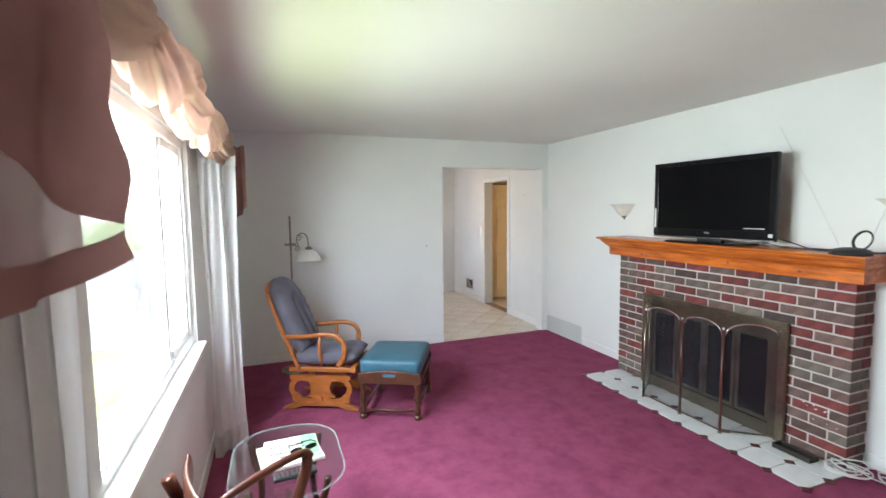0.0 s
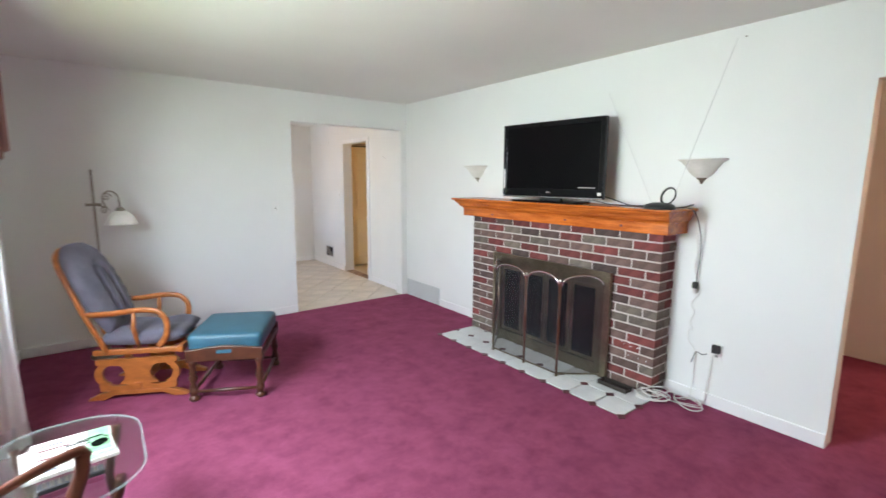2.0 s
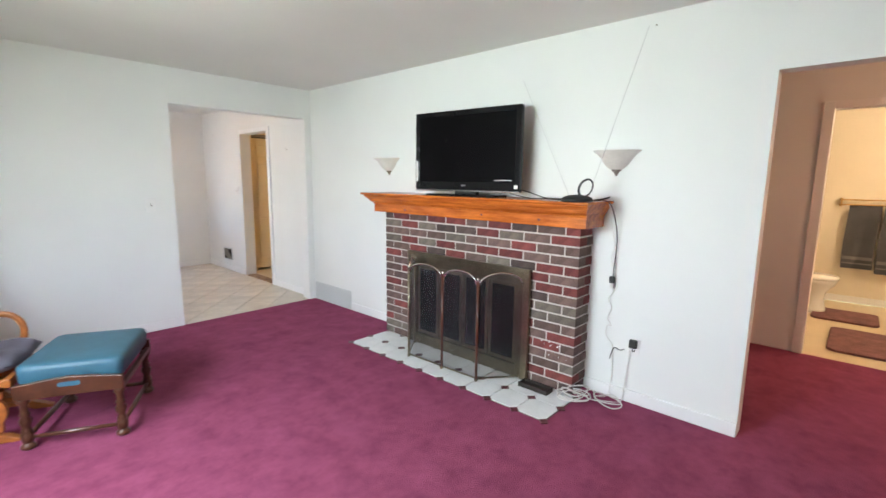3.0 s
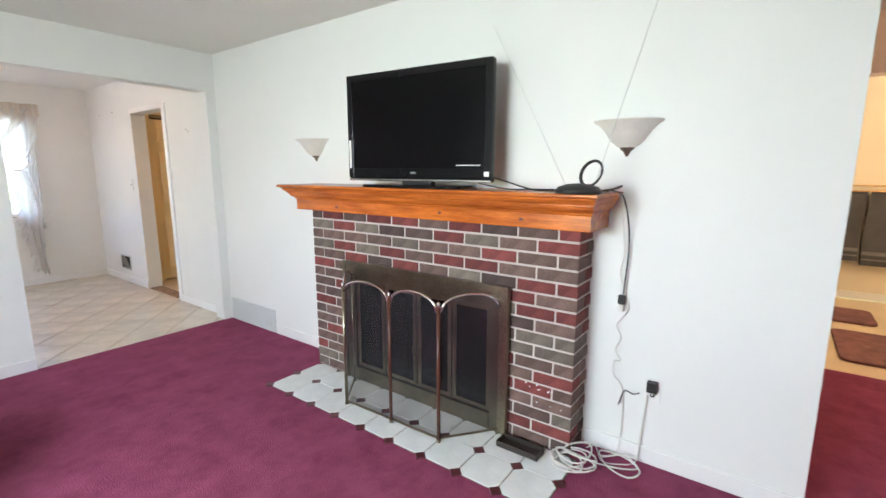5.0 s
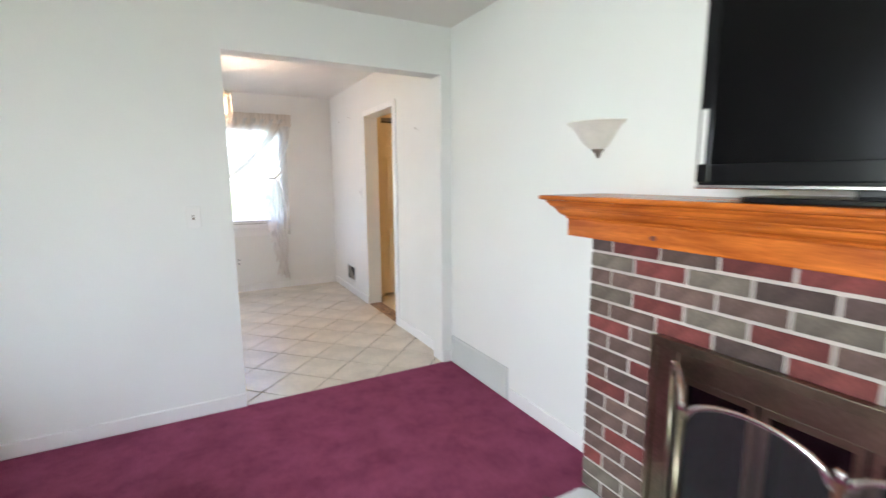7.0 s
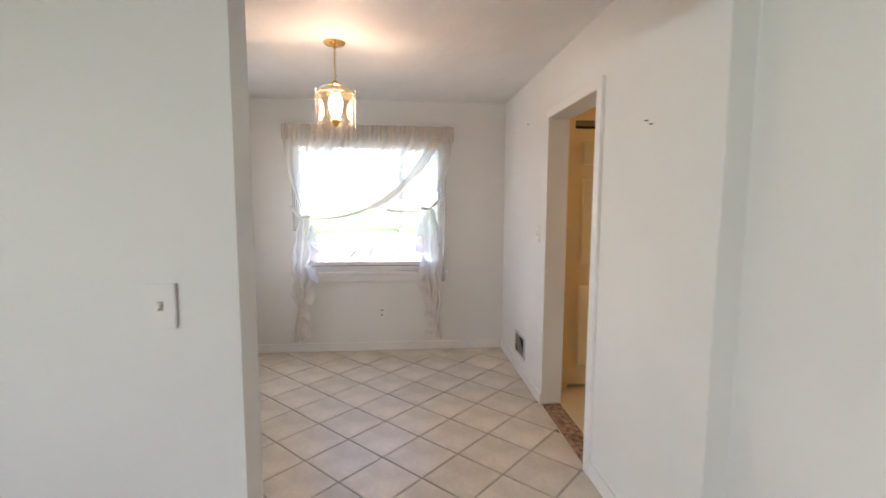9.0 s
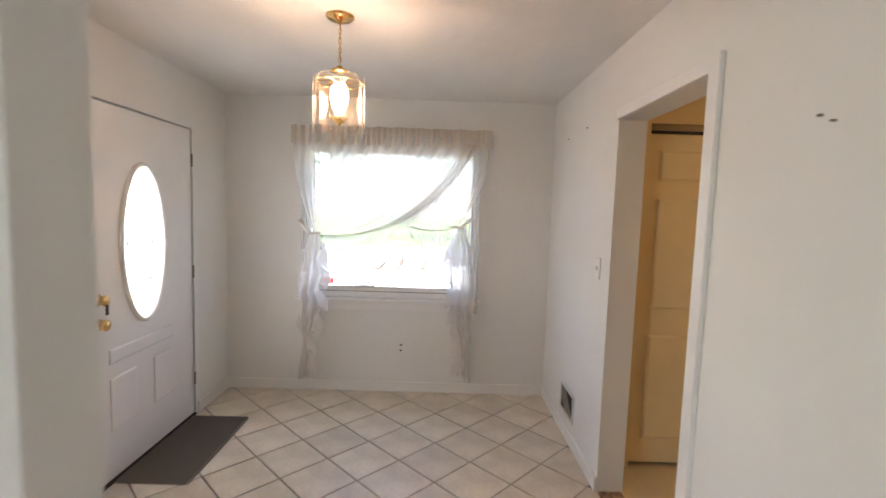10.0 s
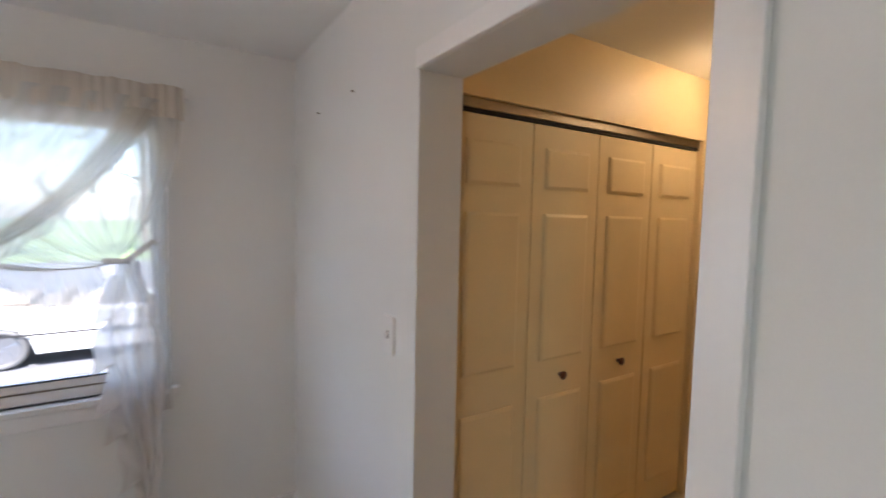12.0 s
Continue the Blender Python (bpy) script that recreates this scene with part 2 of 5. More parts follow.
SHEER = cloth_mat("sheer_white_curtain", (0.95, 0.93, 0.88), 0.42)
# white sheer coloured beige: wall behind it, no window light coming through
HEADR = cloth_mat("unlit_sheer_heading", (0.80, 0.73, 0.64), 0.22)
ROSEV = cloth_mat("sheer_rose_voile", (0.50, 0.32, 0.30), 0.42, 9.0, (1, 1, 0.5))
BAND = cloth_mat("bunched_drape_edge", (0.76, 0.70, 0.61), 0.30)
RUFFLE = cloth_mat("gathered_sheer_ruffle", (0.86, 0.83, 0.80), 0.08)
WPANEL = cloth_mat("white_lined_curtain", (0.93, 0.93, 0.92), 0.0, 6.0)
PEACH = cloth_mat("peach_sheer_swag", (0.70, 0.52, 0.43), 0.06, 10.0, (1, 1, 1))
ROSE = cloth_mat("dusty_rose_cloth", (0.36, 0.19, 0.17), 0.0, 9.0, (1, 1, 1))
BULB = glow_mat("lit_bulb", (1.0, 0.74, 0.46), 8.0)
TAIL = mat("tail_light_red", (0.45, 0.02, 0.02), 0.2, var=0.05, bump=0)


# ---- helpers for meshes ----
def thing(name, at=(0, 0, 0), rz=0, label="", category="", group="", kind=""):
    e = new(name)
    e.empty_display_size = 0.1
    e.matrix_basis = pose(*at, 0, 0, rz)
    return tagged(e, label, category, group, kind)


def mesh_of(name, bm, material, smooth=False):
    bmesh.ops.recalc_face_normals(bm, faces=bm.faces)
    me = bpy.data.meshes.new(name)
    if smooth:
        for f in bm.faces:
            f.smooth = True
    bm.to_mesh(me)
    bm.free()
    for m in (material if isinstance(material, (list, tuple)) else [material]):
        me.materials.append(m)
    return me


def part(name, bm, material, parent=None, label="", smooth=False, m=None):
    ob = new(name, mesh_of(name, bm, material, smooth))
    ob.parent = parent
    if m is not None:
        ob.matrix_basis = m
    return tagged(ob, label)


def solid(name, bm, material, label, category, kind="", smooth=False, m=None):
    ob = part(name, bm, material, None, label, smooth, m)
    return tagged(ob, "", category, "", kind)


def box(bm, x0, x1, y0, y1, z0, z1, bevel=0.0, seg=2):
    v = [bm.verts.new((x, y, z)) for z in (z0, z1) for x, y in ((x0, y0), (x1, y0), (x1, y1), (x0, y1))]
    fs = [bm.faces.new([v[i] for i in q]) for q in ((3, 2, 1, 0), (4, 5, 6, 7), (0, 1, 5, 4), (1, 2, 6, 5), (2, 3, 7, 6), (3, 0, 4, 7))]
    if bevel:
        es = list({e for f in fs for e in f.edges})
        bmesh.ops.bevel(bm, geom=es, offset=bevel, segments=seg, affect='EDGES', profile=0.5)
    return bm


def boxes(*bs, bevel=0.0):
    bm = bmesh.new()
    for b in bs:
        box(bm, *b, bevel=bevel)
    return bm


def revolve(profile, n=24, arc=360.0, start=0.0, thick=False):
    """profile: (r, z) pairs, turned about z."""
    bm = bmesh.new()
    full = arc >= 359.9
    k = n if full else n + 1
    rings = []
    for i in range(k):
        a = radians(start + arc * i / n)
        rings.append([bm.verts.new((r * math.cos(a), r * math.sin(a), z)) for r, z in profile])
    for i in range(n):
        a, b = rings[i], rings[(i + 1) % k]
        for j in range(len(profile) - 1):
            try:
                bm.faces.new((a[j], b[j], b[j + 1], a[j + 1]))
            except ValueError:
                pass
    bmesh.ops.remove_doubles(bm, verts=bm.verts, dist=1e-5)
    return bm


def tube(points, r, n=8, bm=None, radii=None, flat=1.0):
    """A round bar along points."""
    bm = bm or bmesh.new()
    pts = [Vector(p) for p in points]
    rings, up = [], None
    for i, p in enumerate(pts):
        d = (pts[min(i + 1, len(pts) - 1)] - pts[max(i - 1, 0)]).normalized()
        if up is None:
            up = d.orthogonal().normalized()
        up = (up - d * up.dot(d)).normalized()
        side = d.cross(up)
        rr = radii[i] if radii else r
        rings.append([bm.verts.new(p + rr * (math.cos(2 * math.pi * k / n) * up + flat * math.sin(2 * math.pi * k / n) * side)) for k in range(n)])
    for a, b in zip(rings, rings[1:]):
        for k in range(n):
            bm.faces.new((a[k], a[(k + 1) % n], b[(k + 1) % n], b[k]))
    bm.faces.new(rings[0][::-1])
    bm.faces.new(rings[-1])
    return bm


def smooth_path(points, n=8):
    """Catmull-Rom through points."""
    p = [Vector(q) for q in points]
    p = [2 * p[0] - p[1]] + p + [2 * p[-1] - p[-2]]
    out = []
    for i in range(1, len(p) - 2):
        for k in range(n):
            t = k / n
            a, b, c, d = p[i - 1], p[i], p[i + 1], p[i + 2]
            out.append(0.5 * (2 * b + (c - a) * t + (2 * a - 5 * b + 4 * c - d) * t * t + (3 * b - a - 3 * c + d) * t ** 3))
    out.append(p[-2])
    return out


def extrude_poly(pts, axis, d0, d1, bevel=0.0):
    """A flat outline of (a, b) pairs given depth along an axis: 'x': (y, z), 'y': (x, z), 'z': (x, y)."""
    bm = bmesh.new()
    def place(a, b, d):
        return {"x": (d, a, b), "y": (a, d, b), "z": (a, b, d)}[axis]
    lo = [bm.verts.new(place(a, b, d0)) for a, b in pts]
    hi = [bm.verts.new(place(a, b, d1)) for a, b in pts]
    bm.faces.new(lo)
    bm.faces.new(hi)
    for i in range(len(pts)):
        j = (i + 1) % len(pts)
        bm.faces.new((lo[i], lo[j], hi[j], hi[i]))
    if bevel:
        bmesh.ops.recalc_face_normals(bm, faces=bm.faces)
        es = [e for e in bm.edges if all(len(f.verts) > 4 or len(pts) == 4 for f in e.link_faces) or any(len(f.verts) == len(pts) for f in e.link_faces)]
        bmesh.ops.bevel(bm, geom=es, offset=bevel, segments=2, affect='EDGES', profile=0.5)
    return bm


def grid_sheet(nu, nv, f, thick=0.0):
    """A sheet of nu x nv cells, f(u, v) -> point."""
    bm = bmesh.new()
    vs = [[bm.verts.new(f(i / nu, j / nv)) for j in range(nv + 1)] for i in range(nu + 1)]
    for i in range(nu):
        for j in range(nv):
            bm.faces.new((vs[i][j], vs[i + 1][j], vs[i + 1][j + 1], vs[i][j + 1]))
    return bm


def rounded_rect(w, d, r, n=6):
    out = []
    for cx, cy, a0 in ((w / 2 - r, d / 2 - r, 0), (-w / 2 + r, d / 2 - r, 90), (-w / 2 + r, -d / 2 + r, 180), (w / 2 - r, -d / 2 + r, 270)):
        for k in range(n + 1):
            a = radians(a0 + 90 * k / n)
            out.append((cx + r * math.cos(a), cy + r * math.sin(a)))
    return out


# ---- the shell ----
XW, XF, YP, XD, XR, YD, H = -0.25, 3.585, 5.225, 0.885, 3.568, 8.425, 2.44   # wall faces and ceiling height
YB = -2.2                                                                     # wall behind the walk
PT = 0.14                                                                     # partition thickness


def structure(name, bm, material, label, category):
    return solid(name, bm, material, label, category, "structure")


structure("wall_window", boxes((XW - 0.16, XW, YB, 1.5, 0, H), (XW - 0.16, XW, 3.13, YP + PT, 0, H),
                               (XW - 0.16, XW, 1.5, 3.13, 0, 0.84), (XW - 0.16, XW, 1.5, 3.13, 2.02, H)),
          WALL, "off-white painted plaster wall around the picture window", "wall")
structure("wall_fireplace", boxes((XF, XF + 0.12, 0.81, YP, 0, H), (XF, XF + 0.12, -0.35, 0.81, 2.03, H), (XF, XF + 0.12, YB, -0.35, 0, H)),
          WALL, "off-white painted wall behind the brick fireplace", "wall")
structure("wall_partition", boxes((XW, 2.108, YP, YP + PT, 0, H), (2.108, 3.5, YP, YP + PT, 2.12, H), (3.5, XR + 0.15, YP, YP + PT, 0, H)),
          WALL, "off-white partition wall with a wide opening to the dining area", "wall")
structure("wall_back", boxes((XW - 0.16, XF + 0.12, YB - 0.12, YB, 0, H)), WALL, "plain off-white painted wall", "wall")
structure("ceiling", boxes((XW - 0.16, XF + 0.12, YB - 0.12, YP + PT, H, H + 0.15)), CEIL, "flat white painted living room ceiling", "ceiling")
structure("wall_entry", boxes((XD - 0.15, XD, YP + PT, 6.905, 0, H), (XD - 0.15, XD, 7.915, YD, 0, H), (XD - 0.15, XD, 6.905, 7.915, 2.07, H)),
          WALL, "off-white wall with the front entry door", "wall")
structure("wall_dining_window", boxes((XD - 0.15, 1.52, YD, YD + 0.15, 0, H), (2.95, XR + 0.15, YD, YD + 0.15, 0, H),
                                      (1.52, 2.95, YD, YD + 0.15, 0, 0.80), (1.52, 2.95, YD, YD + 0.15, 2.05, H)),
          WALL, "off-white wall with the curtained dining window", "wall")
structure("wall_dining_side", boxes((XR, XR + 0.15, YP + PT, 6.258, 0, H), (XR, XR + 0.15, 7.08, YD, 0, H), (XR, XR + 0.15, 6.258, 7.08, 2.055, H)),
          WALL, "off-white wall with a doorway to the passage", "wall")
structure("ceiling_dining", boxes((XD - 0.15, XR + 0.15, YP + PT, YD + 0.15, H, H + 0.15)), CEIL_D, "white swirled plaster dining ceiling", "ceiling")
structure("floor", boxes((XW, XF, YB, YP, -0.12, 0.0), (XF, 5.52, -1.6, 2.2, -0.12, 0.0)), CARPET, "plush burgundy wall-to-wall carpet with footprints", "floor")
structure("floor_dining", boxes((XD, XR, YP, YD, -0.12, -0.006)), GROUT, "grey grout bed of the tiled dining floor", "floor")
structure("floor_passage", boxes((XR, 6.6, 6.05, 7.98, -0.12, -0.004)), VINYL, "beige vinyl passage floor", "floor")
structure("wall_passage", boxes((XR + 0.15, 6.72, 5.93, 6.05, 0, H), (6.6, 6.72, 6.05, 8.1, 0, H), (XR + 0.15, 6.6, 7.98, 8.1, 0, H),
                                (XR + 0.15, 6.6, 7.34, 7.44, 2.10, H), (5.57, 6.6, 7.34, 7.44, 0, 2.10), (XR + 0.15, 3.86, 7.34, 7.44, 0, 2.10)), CREAM, "cream passage walls with warm lamplight put into their colour", "wall")
structure("ceiling_passage", boxes((XR + 0.15, 6.72, 5.93, 8.1, H, H + 0.1)), CEIL, "white ceiling of the passage", "ceiling")
structure("wall_hall", boxes((5.52, 5.64, 0.66, 2.32, 0, H), (5.52, 5.64, -0.15, 0.66, 2.05, H), (5.52, 5.64, -1.72, -0.15, 0, H),
                             (XF + 0.12, 5.52, 2.2, 2.32, 0, H), (XF + 0.12, 5.52, -1.72, -1.6, 0, H)), WALL, "off-white hall walls tinted orange by an added lamp", "wall")
structure("ceiling_hall", boxes((XF + 0.12, 8.22, -1.72, 2.32, H, H + 0.1)), CEIL, "white hall ceiling", "ceiling")
structure("wall_bath", boxes((8.1, 8.22, -1.72, 1.52, 0, H), (5.64, 8.1, 1.4, 1.52, 0, H), (5.64, 8.1, -1.72, -1.6, 0, H)), BATHW,
          "cream painted bathroom walls", "wall")
structure("floor_bath", boxes((5.52, 8.1, -1.6, 1.4, -0.12, -0.004)), VINYL, "beige vinyl bathroom floor", "floor")


def baseboard(name, runs):
    bm = bmesh.new()
    for x0, x1, y0, y1 in runs:
        box(bm, x0, x1, y0, y1, 0.0, 0.085, bevel=0.004)
    return structure(name, bm, TRIM, "white painted wooden baseboard", "baseboard")


T = 0.014
baseboard("baseboard_living", [(XW, 2.108, YP - T, YP), (XF - T, XF, 0.81, 1.725), (XF - T, XF, 3.685, 4.48), (XW, XW + T, YB, YP - T),
                               (XF - T, XF, 5.206, YP), (3.5, XF - T, YP - T, YP)])
baseboard("baseboard_dining", [(XD, XR, YD - T, YD), (XD, XD + T, 7.93, YD - T), (XD, XD + T, YP + PT, 6.90), (XR - T, XR, 7.08, YD - T),
                               (XR - T, XR, YP + PT, 6.195), (XD + T, 2.108, YP + PT, YP + PT + T)])
baseboard("baseboard_bath", [(8.1 - T, 8.1, -1.6, 1.4), (5.64, 8.1 - T, 1.4 - T, 1.4)])

# doorway casings
structure("casing_passage", boxes((XR - 0.020, XR, 6.195, 6.258, 0, 2.11), (XR - 0.016, XR, 6.258, 7.08, 2.055, 2.11),
                                  (XR - 0.002, XR + 0.152, 6.258, 6.262, 0, 2.051), bevel=0.003), TRIM,
          "glossy white wooden door casing of the passage doorway", "casing")
structure("casing_bath", boxes((5.50, 5.52, 0.66, 0.73, 0, 2.11), (5.50, 5.52, -0.15, 0.66, 2.05, 2.11), (5.50, 5.52, -0.22, -0.15, 0, 2.11), bevel=0.003),
          TRIM, "white wooden casing of the bathroom doorway", "casing")
structure("threshold", boxes((XR + 0.01, XR + 0.14, 6.264, 7.08, -0.01, 0.006), bevel=0.003), THRESH, "brown patterned threshold strip of the passage doorway", "threshold")


# ---- living room window ----
def living_window():
    w = thing("window_1", (XW - 0.05, 2.315, 0.84), 0, "wide white picture window with a narrow side sash", "window", kind="structure")
    y0, y1, z1 = -0.815, 0.815, 1.18
    bm = boxes((-0.05, 0.03, y0, y0 + 0.05, 0, z1), (-0.05, 0.03, y1 - 0.05, y1, 0, z1), (-0.05, 0.03, y0 + 0.05, y1 - 0.05, z1 - 0.05, z1),
               (-0.05, 0.03, y0 + 0.05, y1 - 0.05, 0.0, 0.06), bevel=0.004)
    part("window_frame", bm, TRIM, w)
    part("meeting_stile", boxes((-0.04, 0.005, 0.275, 0.325, 0.06, z1 - 0.05), bevel=0.004), TRIM, w)
    part("side_sash", boxes((-0.03, 0.015, 0.325, y1 - 0.05, 0.06, 0.10), (-0.03, 0.015, 0.325, y1 - 0.05, z1 - 0.09, z1 - 0.05),
                            (-0.03, 0.015, y1 - 0.085, y1 - 0.05, 0.10, z1 - 0.09), bevel=0.003), TRIM, w)
    part("track", boxes((0.005, 0.028, y0 + 0.05, 0.275, 0.06, 0.072), bevel=0.002), SILVER, w, "dull aluminium sliding track")
    for a, b in ((y0 + 0.05, 0.275), (0.325, y1 - 0.085)):
        p = part("pane", boxes((-0.018, -0.012, a, b, 0.06, z1 - 0.05)), GLASS, w)
        p.visible_shadow = False
    part("window_sill", boxes((-0.02, 0.10, y0 - 0.04, y1, -0.02, 0.012), bevel=0.006), TRIM, w, "white painted wooden sill")
    return w


living_window()


def pleated(name, y0, y1, z0, z1, x, amp, n, material, label, lean=0.0):
    def f(u, v):
        a = amp * (0.75 + 0.25 * math.sin(7 * u + 2 * v))
        return (x + lean * u + a * math.sin(u * n * 2 * math.pi + 0.5 * math.sin(3 * v)) + 0.01 * math.sin(5 * v + 9 * u),
                y0 + (y1 - y0) * u + 0.012 * math.cos(u * n * 4 * math.pi), z0 + (z1 - z0) * v)
    c = thing(name, (0, 0, 0), 0, label, "curtain")
    bm = grid_sheet(int(n * 14), 14, f)
    bmesh.ops.solidify(bm, geom=bm.faces[:], thickness=0.003)
    part("cloth", bm, material, c, smooth=True)

    def hem_at(u, v):
        p = f(u, 0.07 * v)
        return (p[0] + 0.004, p[1] - 0.002, p[2] - 0.003)
    bm = grid_sheet(int(n * 14), 2, hem_at)
    bmesh.ops.solidify(bm, geom=bm.faces[:], thickness=0.002)
    part("hem", bm, material, c, smooth=True)
    tape = grid_sheet(int(n * 14), 2, lambda u, v: (f(u, 0.96 + 0.04 * v)[0] + 0.004, f(u, 0.96 + 0.04 * v)[1] - 0.002, f(u, 0.96 + 0.04 * v)[2]))
    bmesh.ops.solidify(tape, geom=tape.faces[:], thickness=0.002)
    part("heading_tape", tape, material, c, smooth=True)
    return c


pleated("curtain_panel", 3.30, 3.50, 0.02, 2.00, -0.215, 0.012, 2.2, WPANEL, "white pleated full-length curtain drawn to the window's end", 0.175)
pleated("curtain_panel", 0.72, 1.20, 0.02, 1.98, -0.185, 0.024, 4, WPANEL, "white pleated full-length curtain hanging beside the picture window")


def valance():
    y0, y1 = 0.92, 3.66
    v = thing("swag_valance", (-0.135, (y0 + y1) / 2, 2.045), 0, "puffed peach sheer swag valance over a rose lining with hanging tails", "valance")
    h = (y1 - y0) / 2
    part("rod", tube([(-0.03, -h, 0.10), (-0.03, h, 0.10)], 0.012), TRIM, v)
    for e in (h - 0.02, -h):
        part("rod_bracket", boxes((-0.12, -0.03, e, e + 0.02, 0.08, 0.12), bevel=0.003), TRIM, v)
    n = 5
    for k in range(n):
        a0, a1 = -h + 2 * h * k / n - 0.05, -h + 2 * h * (k + 1) / n + 0.05
        seed = k * 1.7

        def puff(u, w):
            # u along the rod, w from the back top over the front to the underside
            ang = radians(60 + 250 * w)
            s = math.sin(math.pi * u)
            bulge = 0.28 + 0.72 * s ** 0.5
            line = w + 0.10 * math.cos(math.pi * u) * (1 if k % 2 else -1)
            fold = 0.011 * math.sin(30 * line + seed) * (0.5 + 0.5 * s) + 0.005 * math.sin(57 * line + seed)
            fold += 0.022 * noise.noise(Vector((u * 2.2 + seed, w * 2.5, seed))) + 0.012 * abs(noise.noise(Vector((u * 5.0 + seed, w * 13.0 + 3 * u, seed))))
            r = 0.094 * bulge + fold
            sag = 0.085 * s
            return (0.03 - 0.85 * r * math.cos(ang + 1.57), a0 + (a1 - a0) * u + 0.035 * math.sin(4 * w + seed),
                    0.05 - sag * (0.4 + 0.6 * w) + 1.1 * r * math.sin(ang + 1.57))
        part("swag", grid_sheet(48, 110, puff), PEACH, v, "sheer peach gathered swag", smooth=True)

        def scarf(u, w):
            r = 0.075 * (0.45 + 0.55 * math.sin(math.pi * u) ** 0.7) + 0.010 * math.sin(22 * w + 6 * u)
            ang = 2 * math.pi * w
            return (0.0 - r * 0.8 * math.cos(ang), a0 + (a1 - a0) * u, 0.085 + 0.5 * r * math.sin(ang) + 0.02 * math.sin(6 * u + k))
        part("scarf", grid_sheet(20, 24, scarf), ROSE, v, "dusty rose twisted lining", smooth=True)

    def tail_far(u, w):
        return (0.06 + 0.10 * u + 0.012 * math.sin(20 * u), h - 0.06 + 0.05 * math.sin(9 * u), 0.02 - (0.53 - 0.10 * u) * w + 0.01 * math.sin(8 * u))
    part("tail", grid_sheet(16, 16, tail_far), ROSE, v, "dusty rose hanging tail", smooth=True)

    def tail_near(u, w):
        return (0.062 + 0.05 * u + 0.012 * math.sin(11 * u + 3 * w) + 0.016 * noise.noise(Vector((u * 5.0, w * 7.0, 3.0))), -h - 0.02 - 0.50 * (1 - u) + 0.05 * w * u + 0.012 * math.sin(14 * u + w),
                0.11 - (0.665 - 0.06 * u) * w + 0.012 * math.sin(6 * u) * w)
    part("tail", grid_sheet(36, 36, lambda u, w: tail_near(u, max(0.74, 0.92 - 0.30 * (1 - u)) * w)), ROSE, v, "dusty rose hanging tail", smooth=True)
    part("sheer_edge", grid_sheet(20, 12, lambda u, w: tail_near(u, max(0.74, 0.92 - 0.30 * (1 - u)) * (1 - w) + 0.94 * w)), ROSEV, v, "unlined sheer rose edge", smooth=True)
    part("hem", grid_sheet(20, 4, lambda u, w: tail_near(u, 0.93 + 0.07 * w)[0:1] + tuple(c + d for c, d in zip(tail_near(u, 0.93 + 0.07 * w)[1:], (-0.004, -0.002)))),
         ROSE, v, "doubled rose hem", smooth=True)
    return v


valance()


# ---- fireplace ----
BX, BY0, BY1, BZ = 3.395, 1.740, 3.677, 1.160


